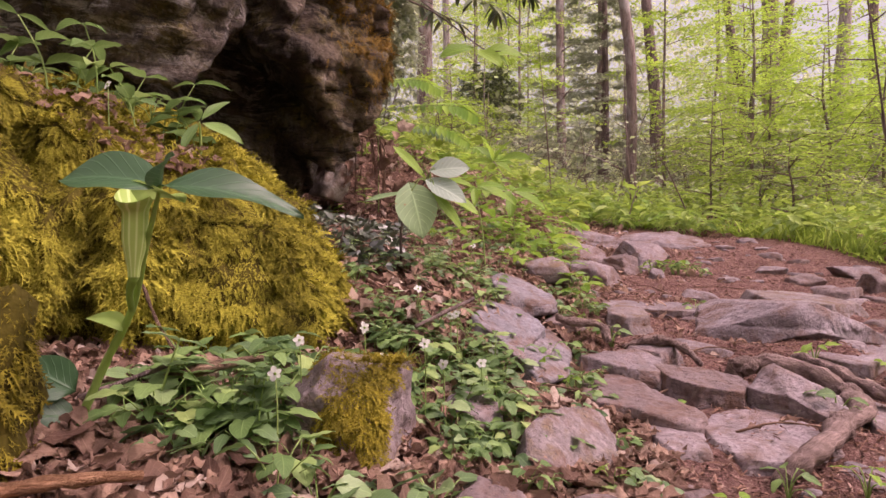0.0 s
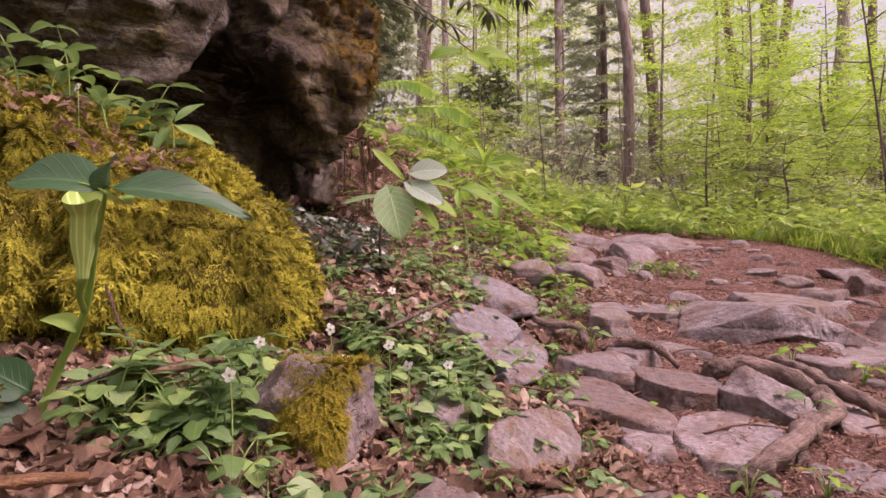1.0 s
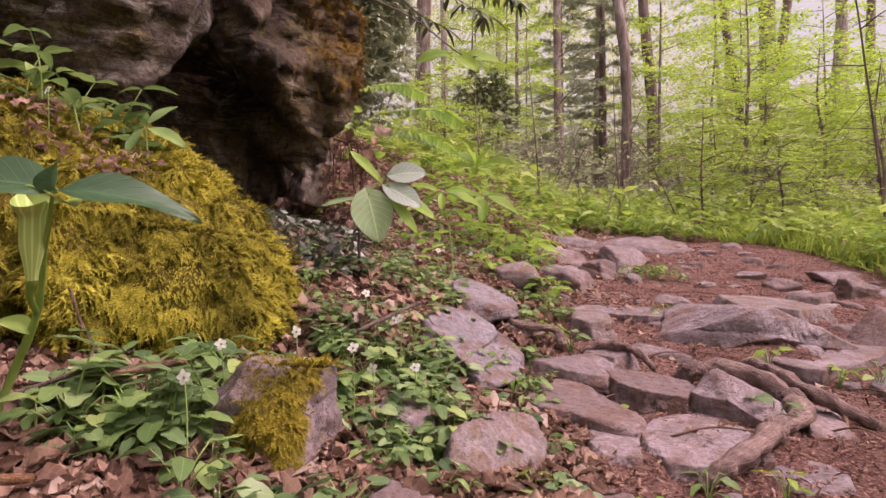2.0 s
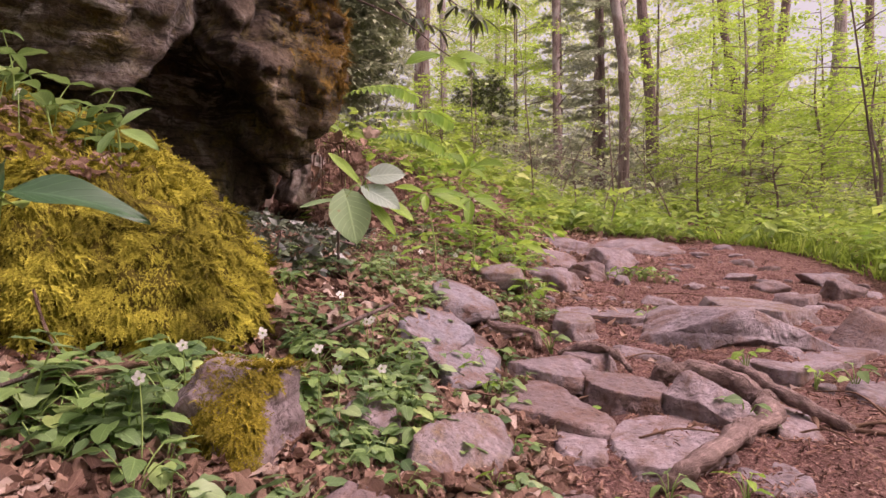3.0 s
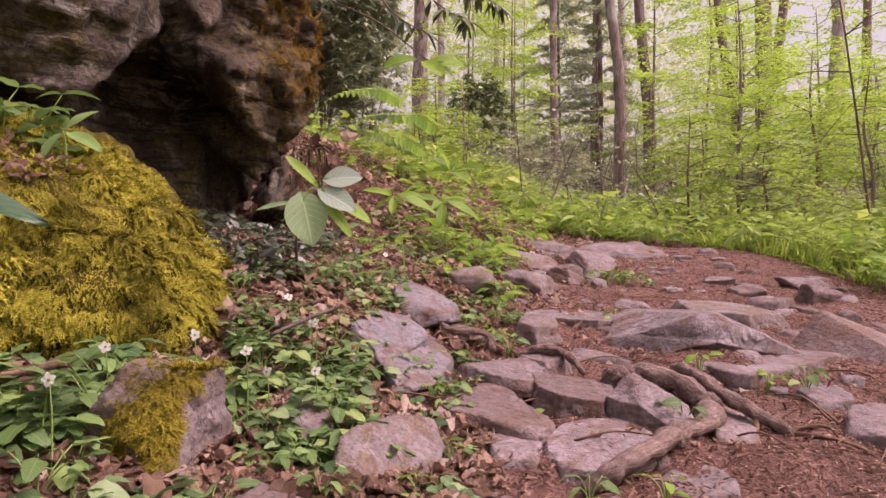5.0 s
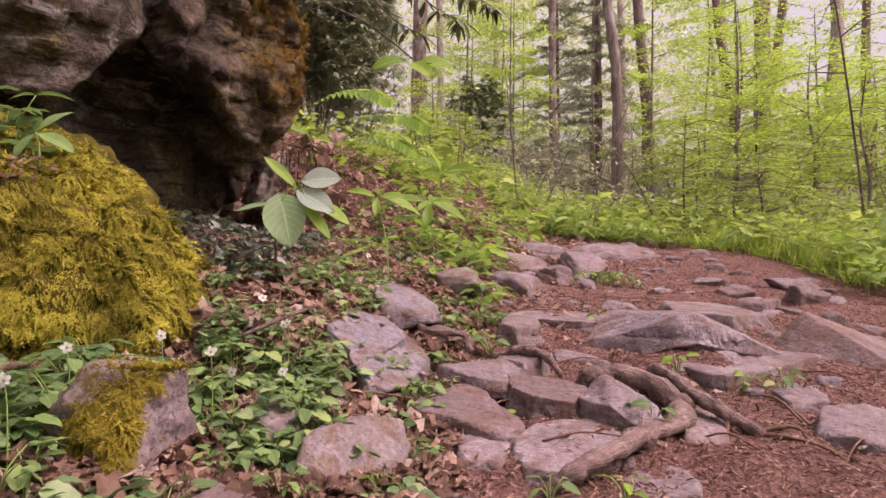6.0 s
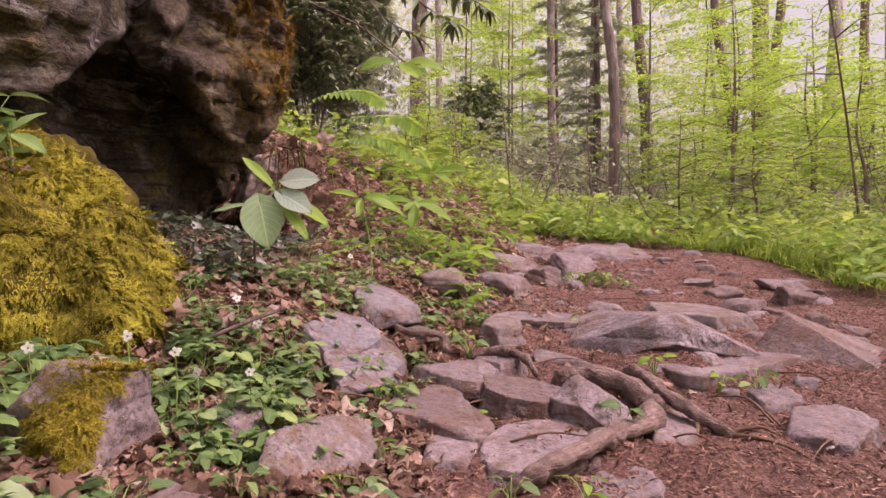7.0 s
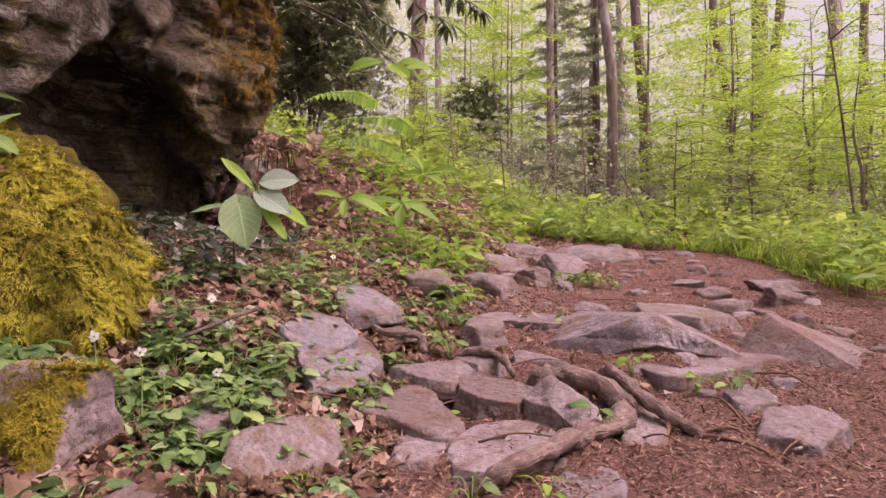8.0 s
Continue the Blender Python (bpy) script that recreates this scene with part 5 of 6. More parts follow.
# ---- the hooded flower plant in front of the moss ----
def hooded_plant():
    bx, by, bz = -0.425, 0.72, 0.045
    thing = empty("hooded_woodland_plant", bx, by, bz, "green woodland plant with a striped hooded flower and three broad leaves", "plant")
    base = np.array([bx, by, bz])

    def rel(*pts):
        return [np.array(p) - base for p in pts]

    stem = rel((-0.425, 0.72, 0.03), (-0.385, 0.71, 0.11), (-0.335, 0.67, 0.175), (-0.295, 0.62, 0.245), (-0.268, 0.59, 0.3))
    part("stem", mesh_of("stem", *tube(stem, [0.0052, 0.0048, 0.004, 0.0027, 0.002], 12, 8, 0.1)[:2], M_STEM_PALE), thing)
    fstalk = rel((-0.335, 0.67, 0.175), (-0.32, 0.635, 0.195), (-0.308, 0.62, 0.212))
    flower = part("flower_stalk", mesh_of("flower_stalk", *tube(fstalk, [0.0036, 0.0034, 0.005], 10, 6)[:2], M_STEM_PALE), thing)
    # the striped tube, widening to its mouth
    s0, s1 = np.array(rel((-0.308, 0.62, 0.212))[0]), np.array(rel((-0.301, 0.61, 0.296))[0])
    n, k = 16, 24
    V, T, U = [], [], []
    for i in range(n + 1):
        s = i / n
        rad = 0.0055 + 0.0065 * ease(0, 0.5, s) + 0.007 * float(ease(0.75, 1, s))
        for j in range(k):
            w = 2 * math.pi * j / k
            V.append(s0 + (s1 - s0) * s + rad * np.array([math.cos(w), math.sin(w), 0.012 * 0]) + np.array([0, 0, 0.012 * float(ease(0.7, 1, s)) * math.sin(w)]))
            U.append((j / k, s))
    for i in range(n):
        for j in range(k):
            a, b = i * k + j, i * k + (j + 1) % k
            T += [(a, b, b + k), (a, b + k, a + k)]
    me = mesh_of("spathe_tube", np.array(V), np.array(T), M_SPATHE, uv=np.array(U))
    part("spathe_tube", me, flower, "pale green tube with white stripes")
    hood = leaf_shape(0.06, 0.05, 8, 0.25, 0.45, 0.0, 0.45)
    R = frames_of(np.array([[0.75, -0.35, 0.35]]), np.array([0, 0.2, 1.0]))[0]
    V = hood[0] @ R.T + s1 + np.array([0.002, 0.004, -0.012])
    part("hood", mesh_of("hood", V, hood[1], M_STEM_PALE, uv=hood[2]), flower, "pale green hood folded over the tube")
    tip = stem[-1]
    for fwd, up, ln, wd in (((-0.95, -0.1, 0.25), (0.1, -0.75, 0.7), 0.1, 0.55), ((0.97, 0.05, 0.02), (0.0, -0.6, 0.75), 0.13, 0.34), ((0.25, -0.6, 0.5), (0, -0.6, 0.6), 0.05, 0.7)):
        L = leaf_shape(ln, ln * wd, 12, 0.2, 0.3, 0.025, 0.45, 0, 3)
        R = frames_of(np.array([fwd]), np.array(up))[0]
        part("leaf", mesh_of("leaf", L[0] @ R.T + tip, L[1], M_HERB_DEEP, uv=L[2]), thing)
    S = leaf_shape(0.04, 0.022, 8, 0.6, 0.6, 0.0, 0.4)
    R = frames_of(np.array([[-0.7, -0.2, 0.6]]), np.array([0.4, -0.6, 0.6]))[0]
    part("sheath", mesh_of("sheath", S[0] @ R.T + np.array(rel((-0.35, 0.68, 0.15))[0]), S[1], M_STEM_PALE, uv=S[2]), thing, "pale leaf sheath clasping the stem")
    for fwd, ln, z in (((-0.55, -0.1, 0.35), 0.075, 0.03), ((-0.5, -0.5, 0.2), 0.06, 0.0)):
        L = leaf_shape(ln, ln * 0.7, 8, 0.15, 0.2, 0.01, 0.4)
        R = frames_of(np.array([fwd]), np.array([0, -0.8, 0.6]))[0]
        part("leaf", mesh_of("leaf", L[0] @ R.T + np.array([0, 0, z]), L[1], M_HERB_DEEP, uv=L[2]), thing)


def spathe_material():
    m = Mat("striped_spathe")
    uv = m.node("SeparateXYZ", Vector=m.node("TexCoord").outputs["UV"])
    st = m.math("SINE", m.math("MULTIPLY", uv.outputs["X"], 6.2832 * 11))
    col = m.mix(m.ramp(st, (0.45, 0.0), (0.75, 0.8)), (0.4, 0.58, 0.15), (0.64, 0.78, 0.36))
    return m.done(col, 0.45, 0.35)


M_SPATHE = spathe_material()
M_STEM_PALE = leaf_material("pale_hood", (0.29, 0.45, 0.1), (0.4, 0.56, 0.17), 0.4, 0.45, 0.3)
M_HERB_DEEP = leaf_material("deep_green_leaf", (0.035, 0.1, 0.04), (0.08, 0.18, 0.08), 0.25, 0.38, 0.5, veins=0.2)
hooded_plant()


def heart_leaf_plant():
    """The young plant with a large pale leaf in front of the boulder's foot."""
    bx, by = -0.1, 1.55
    bz = float(ground_z(bx, by))
    thing = empty("broad_leaf_sapling", bx, by, bz, "young sapling with large pale heart-shaped leaves", "plant")
    base = np.array([bx, by, bz])
    top = np.array([-0.03, 1.5, 0.425]) - base
    part("stem", mesh_of("stem", *tube([(0, 0, -0.02), (0.0, -0.01, 0.12), top], [0.004, 0.0032, 0.0022], 8, 6)[:2], M_BARK_DARK), thing)

    def lf(at, tip, up, wd, mat, shape=0.4, notch=0.15, lab=""):
        at, tip = np.array(at) - base, np.array(tip) - base
        ln = float(np.linalg.norm(tip - at))
        L = leaf_shape(ln, ln * wd, 10, 0.12, 0.1, 0.01, shape, notch, 3)
        R = frames_of(np.array([tip - at]), np.array(up, float))[0]
        blade = part("leaf", mesh_of("leaf", L[0] @ R.T + at, L[1], mat, uv=L[2]), thing, lab)
        part("leaf_stalk", mesh_of("leaf_stalk", *tube([top * 0.9, (top + at) / 2 + np.array([0, 0, 0.008]), at], [0.0014, 0.0012, 0.001], 5, 4)[:2], M_STEM), blade)

    lf((-0.075, 1.48, 0.378), (-0.045, 1.45, 0.268), (0.2, -1, 0.25), 0.85, M_PALE_LEAF, 0.4, 0.2, "large pale heart-shaped leaf with tiny holes")
    lf((-0.02, 1.5, 0.43), (0.065, 1.5, 0.44), (0.05, -0.95, 0.5), 0.72, M_PALE_COOL, 0.45)
    lf((-0.03, 1.49, 0.40), (0.055, 1.46, 0.355), (0.3, -1, 0.5), 0.6, M_PALE_COOL, 0.45)
    lf((-0.05, 1.5, 0.42), (-0.115, 1.48, 0.49), (0.5, -0.75, 0.4), 0.3, M_FRESH_NEAR, 0.5)
    lf((-0.09, 1.49, 0.375), (-0.19, 1.47, 0.36), (0, -0.6, 0.8), 0.2, M_PALE_LEAF, 0.5)
    lf((-0.02, 1.48, 0.37), (0.05, 1.47, 0.29), (0.3, -0.7, 0.6), 0.3, M_FRESH_NEAR, 0.5)
    lf((0.0, 1.52, 0.38), (0.09, 1.5, 0.33), (0.3, -0.6, 0.7), 0.4, M_FRESH_NEAR, 0.5)


M_PALE_COOL = leaf_material("pale_cool_leaf", (0.22, 0.32, 0.24), (0.36, 0.45, 0.36), 0.3, 0.35, 0.5, veins=0.35, spot=(0.3, 0.18, 0.08))
heart_leaf_plant()


def small_plant(name, x, y, tips, mat, label, shape=0.45, wd=0.4, top=None, base_z=None):
    """A sapling whose leaves end at the given tips."""
    bz = float(ground_z(x, y)) if base_z is None else base_z
    thing = empty(name, x, y, bz, label, "plant")
    base = np.array([x, y, bz])
    tips = [np.array(t) - base for t in tips]
    top = np.mean(tips, 0) * np.array([0.6, 0.6, 0.9]) if top is None else np.array(top) - base
    part("stem", mesh_of("stem", *tube([(0, 0, -0.02), top * np.array([0.3, 0.3, 0.5]), top], [0.003, 0.0025, 0.0015], 6, 5)[:2], M_STEM), thing)
    for t in tips:
        d = t - top
        ln = float(np.linalg.norm(d)) * 0.85
        L = leaf_shape(ln, ln * wd, 7, 0.2, 0.15, 0.012, shape, 0.1)
        R = frames_of(np.array([d]), np.array([0.1, -0.6, 0.8]))[0]
        part("leaf", mesh_of("leaf", L[0] @ R.T + top + d * 0.15, L[1], mat, uv=L[2]), thing)


small_plant("leafy_seedling", -0.455, 1.17, [(-0.36, 1.12, 0.44), (-0.47, 1.11, 0.42), (-0.41, 1.19, 0.53), (-0.48, 1.2, 0.52)], M_HERB, "small pale-leaved seedling rooted in the moss", wd=0.35, top=(-0.45, 1.15, 0.475), base_z=0.42)
small_plant("leafy_sapling", 0.14, 2.02, [(0.0, 2.0, 0.47), (0.08, 1.98, 0.42), (0.2, 2.0, 0.45), (0.25, 2.05, 0.4), (0.1, 1.95, 0.38), (0.02, 2.05, 0.4)], M_FRESH_NEAR, "bright green sapling on the bank", top=(0.1, 2.0, 0.44))
small_plant("leafy_sapling", 0.28, 2.4, [(0.12, 2.35, 0.48), (0.22, 2.3, 0.43), (0.36, 2.35, 0.46), (0.42, 2.42, 0.4), (0.25, 2.3, 0.36), (0.3, 2.5, 0.5)], M_FRESH_NEAR, "bright green sapling on the bank", top=(0.26, 2.37, 0.46))
small_plant("leafy_sapling", 0.25, 3.75, [(0.2, 3.7, 0.86), (0.32, 3.75, 0.84), (0.42, 3.7, 0.76), (0.28, 3.65, 0.7), (0.45, 3.8, 0.7), (0.16, 3.8, 0.78), (0.5, 3.55, 0.78), (0.38, 3.6, 0.88), (0.24, 3.6, 0.9)], M_BRIGHT_NEAR, "bright green broad-leaved sapling behind the bank", wd=0.55, top=(0.3, 3.73, 0.76))
small_plant("leafy_sapling", -0.3, 2.9, [(-0.4, 2.85, 0.86), (-0.28, 2.8, 0.8), (-0.18, 2.85, 0.78), (-0.26, 3.0, 0.82)], M_FRESH_NEAR, "small yellow-green sapling by the boulder", top=(-0.3, 2.87, 0.8))


def lichen_rock():
    V, T = rock_shape(0.18, 0.2, 0.26, 97, level=5)
    ob = new("lichen_rock", mesh_of("lichen_rock", V, T, M_LICHEN))
    ob.matrix_world = pose(-0.5, 2.95, 0.6, 8, 14, 20)
    tagged(ob, "pale lichen-crusted rock wedged under the boulder's edge", "rock")


def dead_fern():
    r = np.random.default_rng(99)
    bx, by, bz = -0.4, 2.95, 0.78
    thing = empty("dead_fern", bx, by, bz, "brown withered fern hanging beside the boulder", "fern")
    for k in range(15):
        out, drop = r.uniform(-0.08, 0.2), r.uniform(0.12, 0.38)
        side_ = r.uniform(-0.2, 0.1)
        line_ = [tuple(r.normal(0, 0.03, 3)), (out * 0.7 + r.normal(0, 0.02), side_ * 0.6, 0.04 - 0.3 * drop), (out, side_, -drop)]
        part("frond", mesh_of("frond", *tube(line_, [0.003, 0.006, 0.002], 5, 6, 0.6, k, 0.35)[:2], M_LITTER), thing)
    for k in range(34):
        V, T, U = DEAD[k % 9]
        at = np.array([r.uniform(-0.06, 0.22), r.uniform(-0.2, 0.08), r.uniform(-0.36, 0.02)])
        R = frames_of(r.normal(0, 1, (1, 3)) + np.array([0.3, 0, -0.8]), unit(r.normal(0, 0.6, 3) + np.array([0.2, -1, 0.3])))[0]
        part("leaf", mesh_of("leaf", V * r.uniform(0.05, 0.1) @ R.T + at, T, M_LITTER, uv=U), thing)


M_LICHEN = stone_material("lichen_crust", (0.2, 0.165, 0.13), (0.42, 0.37, 0.32), (0.6, 0.55, 0.49))
lichen_rock()
dead_fern()


def fern_frond(name, points, width, mat, label):
    """A feathery frond with opposite leaflets along its stalk."""
    L = curve_through(points, 8)
    base = L[0].copy()
    thing = empty(name, *base, label, "fern", "fronds by the boulder")
    part("stalk", mesh_of("stalk", *tube(np.array(points) - base, [0.004, 0.003, 0.0015], 6, 8)[:2], M_STEM), thing)
    tan = unit(np.gradient(L, axis=0))
    n = len(L)
    leaf = mesh_of("leaflet", *leaf_shape(1.0, 0.34, 4, 0.15, 0.2)[:2], mat)
    for i in range(int(n * 0.35), n):
        s = i / (n - 1)
        ln = width * (0.35 + 0.65 * math.sin(math.pi * min(1, (1.15 - s) / 0.8)))
        side = unit(np.cross(tan[i], [0, -0.5, 1]))
        for sd in (-1, 1):
            R = frames_of(np.array([sd * side + 0.35 * tan[i]]), np.array([0, -0.5, 1.0]))[0]
            ob = part("leaflet", leaf, thing)
            ob.matrix_basis = Matrix.LocRotScale(tuple(L[i] - base), Matrix(R.tolist()).to_quaternion(), (ln, ln, ln))


fern_frond("fern", [(-0.75, 4.2, 0.95), (-0.35, 4.1, 1.15), (0.05, 4.0, 1.16), (0.2, 4.0, 1.1)], 0.16, M_BRIGHT_NEAR, "bright green arching feathery frond")
fern_frond("fern", [(-0.75, 4.2, 0.95), (-0.5, 4.0, 1.25), (-0.2, 3.9, 1.3), (-0.02, 3.9, 1.24)], 0.15, M_BRIGHT_NEAR, "bright green arching feathery frond")
fern_frond("fern", [(-0.6, 4.0, 0.9), (-0.3, 3.9, 1.02), (0.0, 3.85, 0.98), (0.15, 3.85, 0.9)], 0.11, M_FRESH_NEAR, "bright green arching feathery frond")
fern_frond("fern", [(-0.6, 4.4, 0.95), (-0.35, 4.3, 1.05), (-0.1, 4.2, 1.05), (0.1, 4.2, 0.98)], 0.11, M_HERB, "green arching feathery frond")
fern_frond("fern", [(-0.2, 4.2, 0.75), (0.05, 4.1, 0.88), (0.25, 4.0, 0.88), (0.4, 4.0, 0.82)], 0.09, M_FRESH_NEAR, "bright green arching feathery frond")


# ---- bushes, undergrowth and trees ----
def leaves_at(r, pos, forward, up, size, template=BLADE):
    return spread(template, pos, frames_of(forward, up), size)


def laurel(x, y, w, d, h, clusters, leaf, seed, label, base=None, mat=None):
    """A dense evergreen shrub: bent stems and whorls of long leathery leaves."""
    r = np.random.default_rng(seed)
    z0 = float(ground_z(x, y)) if base is None else base
    thing = empty("evergreen_shrub", x, y, z0, label, "shrub", "evergreen shrubs")
    q = r.uniform(-1, 1, (clusters * 5, 3))
    rad = np.linalg.norm(q, axis=1)
    q = q[(rad > 0.35) & (rad < 1) & (fbm(q * 2.2 + seed, 2, seed) > -0.35)][:clusters]
    clusters = len(q)
    c = np.stack([q[:, 0] * w / 2, q[:, 1] * d / 2, (q[:, 2] * 0.5 + 0.55) * h], -1)
    for k in range(0, clusters, max(5, clusters // 16)):
        p = c[k]
        part("stem", mesh_of("stem", *tube([(0.15 * p[0], 0.15 * p[1], -0.1), p * np.array([0.5, 0.5, 0.45]) + r.normal(0, 0.05, 3), p], [0.012, 0.008, 0.003], 5, 4)[:2], M_BARK), thing)
    n = 7
    a = r.uniform(0, 6.28, (clusters, 1)) + np.arange(n) * 6.283 / n + r.normal(0, 0.2, (clusters, n))
    f = np.stack([np.cos(a), np.sin(a), r.uniform(-0.75, 0.25, (clusters, n))], -1).reshape(-1, 3)
    V, T, U = leaves_at(r, np.repeat(c, n, 0), f, np.array([0, 0, 1.0]), np.stack([leaf * 0.75 * np.ones(clusters * n), leaf * r.uniform(0.7, 1.2, clusters * n), leaf * np.ones(clusters * n)], -1))
    part("foliage", mesh_of("foliage", V, T, mat or M_LAUREL, uv=U), thing)


def branch_sprays(r, start, az, length, rise, leaf, density, flat=0.3, droop=0.15):
    """A limb with side twigs and leaves in flat layers: wood pieces and leaf arrays."""
    d = np.array([math.cos(az), math.sin(az), rise])
    L = [np.array(start), np.array(start) + d * length * 0.5 + np.array([0, 0, 0.05 * length]), np.array(start) + d * length - np.array([0, 0, droop * length])]
    wood = [tube(L, [0.007 * length ** 0.5 + 0.003, 0.005, 0.002], 5, 4)]
    line = curve_through(L, 8)
    P, F = [], []
    side = np.array([-math.sin(az), math.cos(az), 0])
    for i in range(3, len(line)):
        s = i / (len(line) - 1)
        for sd in (-1, 1):
            tw = length * (0.16 + 0.3 * (1 - s)) * r.uniform(0.6, 1.2)
            e = line[i] + (sd * side * 0.85 + d * 0.5) * tw + np.array([0, 0, r.normal(0, 0.025) * length])
            if sd > 0 and i % 4 == 0:
                wood.append(tube([line[i], (line[i] + e) / 2, e], [0.003, 0.002, 0.001], 3, 2))
            n = max(2, int(density * tw / leaf))
            t = r.random(n)
            P.append(line[i] + (e - line[i]) * t[:, None] + r.normal(0, leaf * 0.4, (n, 3)) * np.array([1, 1, 0.25]))
            F.append((e - line[i]) / tw + r.normal(0, 0.7, (n, 3)) * np.array([1, 1, 0.15]) + np.array([0, 0, -0.1]))
    return wood, np.concatenate(P), np.concatenate(F)


def understory(x, y, h, seed, label, limbs=16, spread_len=2.2, leaf=0.1, density=1.6, low=0.25, radius=0.04, lean=(0, 0), mat=None, bark=None, name="understory_tree"):
    """A slender tree that carries its leaves in flat, airy layers."""
    r = np.random.default_rng(seed)
    z0 = float(ground_z(x, y))
    thing = empty(name, x, y, z0, label, "tree", "understory trees")
    top = np.array([lean[0], lean[1], h])
    trunk_line = [(0, 0, -0.2), top * np.array([0.2, 0.2, 0.33]) + r.normal(0, 0.05, 3), top * np.array([0.55, 0.55, 0.66]) + r.normal(0, 0.06, 3), top]
    wood = [tube(trunk_line, [radius * 1.25, radius, radius * 0.7, radius * 0.25], 9, 8, 0.15, seed)]
    line = curve_through(trunk_line, 8)
    P, F = [], []
    for k in range(limbs):
        s = low + (1 - low) * (k + r.random()) / limbs
        st = line[min(len(line) - 1, int(s * (len(line) - 1)))]
        w, p, f = branch_sprays(r, st, k * 2.4 + r.uniform(-0.5, 0.5), spread_len * (1.15 - 0.7 * s) * r.uniform(0.7, 1.2), r.uniform(-0.04, 0.2), leaf, density)
        wood += w
        P.append(p), F.append(f)
    P, F = np.concatenate(P), np.concatenate(F)
    part("trunk", mesh_of("trunk", *join(wood)[:2], bark or M_BARK), thing)
    up = unit(r.normal(0, 0.24, (len(P), 3)) + np.array([0, -0.12, 1]))
    V, T, U = leaves_at(r, P, F, up, leaf * r.uniform(0.65, 1.25, len(P)), BLADE if y < 9 else DIAMOND)
    part("crown", mesh_of("crown", V, T, mat or M_FRESH, uv=U), thing)


def tall_tree(x, y, radius, lean, seed, label, bark, height=17.0, crown_low=0.68, crown=900, dead_limbs=4, bend=0.1, fork=None):
    """A tall forest trunk with a flared foot, dead lower limbs and a high thin crown."""
    r = np.random.default_rng(seed)
    z0 = float(ground_z(x, y))
    thing = empty("forest_tree", x, y, z0, label, "tree", "tall forest trees")
    top = np.array([lean[0], lean[1], 1.0]) * height
    line = [(0, 0, -0.3), (lean[0] * 0.5, lean[1] * 0.5, 0.5)] + [top * s + np.append(r.normal(0, bend, 2), 0) for s in (0.2, 0.42, 0.65)] + [top]
    wood = [tube(line, [radius * 1.5, radius * 1.12, radius, radius * 0.9, radius * 0.65, radius * 0.12], 14, 10, 0.12, seed)]
    if fork:
        k = np.array(line[2])
        wood.append(tube([k, k + np.array([fork * 0.5, 0, 1.6]), k + np.array([fork, 0, 5]), k + np.array([fork * 1.3, 0, 10])], [radius * 0.7, radius * 0.65, radius * 0.5, radius * 0.1], 10, 8, 0.1, seed + 1))
    C = curve_through(line, 10)
    P = []
    for k in range(dead_limbs + 9):
        dead = k < dead_limbs
        s = r.uniform(0.12, 0.5) if dead else r.uniform(crown_low, 0.97)
        st = C[int(s * (len(C) - 1))]
        a, ln = r.uniform(0, 6.28), r.uniform(0.8, 2.2) if dead else r.uniform(1.5, 4)
        e = st + np.array([math.cos(a), math.sin(a), r.uniform(-0.1, 0.4)]) * ln
        wood.append(tube([st, (st + e) / 2 + np.array([0, 0, 0.15]), e], [radius * 0.16 + 0.01, 0.015, 0.006], 5, 4))
        if not dead:
            n = crown // 9
            P.append(st + (e - st) * r.uniform(0.3, 1.1, (n, 1)) + r.normal(0, 0.55, (n, 3)))
    part("trunk", mesh_of("trunk", *join(wood)[:2], bark), thing)
    P = np.concatenate(P)
    V, T, U = leaves_at(r, P, unit(r.normal(0, 1, P.shape)), unit(r.normal(0, 0.5, P.shape) + np.array([0, 0, 1])), 0.2 * r.uniform(0.6, 1.2, len(P)), DIAMOND)
    part("crown", mesh_of("crown", V, T, M_FRESH, uv=U), thing)


def hemlock(x, y, h, seed, label, spread_len=2.6, trunk_r=0.17, low=0.1, limbs=46):
    """A conifer with drooping layered sprays of haze-paled needles."""
    r = np.random.default_rng(seed)
    z0 = float(ground_z(x, y))
    thing = empty("hemlock_tree", x, y, z0, label, "tree", "conifers")
    wood = [tube([(0, 0, -0.3), (0.03, 0, h * 0.3), (0, 0.05, h * 0.7), (0, 0, h)], [trunk_r * 1.2, trunk_r, trunk_r * 0.6, 0.02], 12, 10, 0.1, seed)]
    P, F = [], []
    for k in range(limbs):
        s = low + (0.95 - low) * k / limbs
        a = k * 2.4 + r.uniform(-0.4, 0.4)
        w, p, f = branch_sprays(r, (0, 0, s * h), a, spread_len * (1.1 - 0.75 * s) * r.uniform(0.6, 1.2), r.uniform(-0.1, 0.12), 0.13, 7.0, droop=0.22)
        wood += w[:1]
        P.append(p), F.append(f)
    part("trunk", mesh_of("trunk", *join(wood)[:2], M_BARK_DARK), thing)
    P, F = np.concatenate(P), np.concatenate(F)
    up = unit(r.normal(0, 0.5, P.shape) + np.array([0, -0.4, 1]))
    V, T, U = leaves_at(r, P, F + np.array([0, 0, -0.3]), up, np.stack([np.full(len(P), 0.09), 0.17 * r.uniform(0.6, 1.2, len(P)), np.full(len(P), 0.1)], -1), DIAMOND)
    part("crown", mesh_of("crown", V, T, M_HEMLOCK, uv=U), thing)


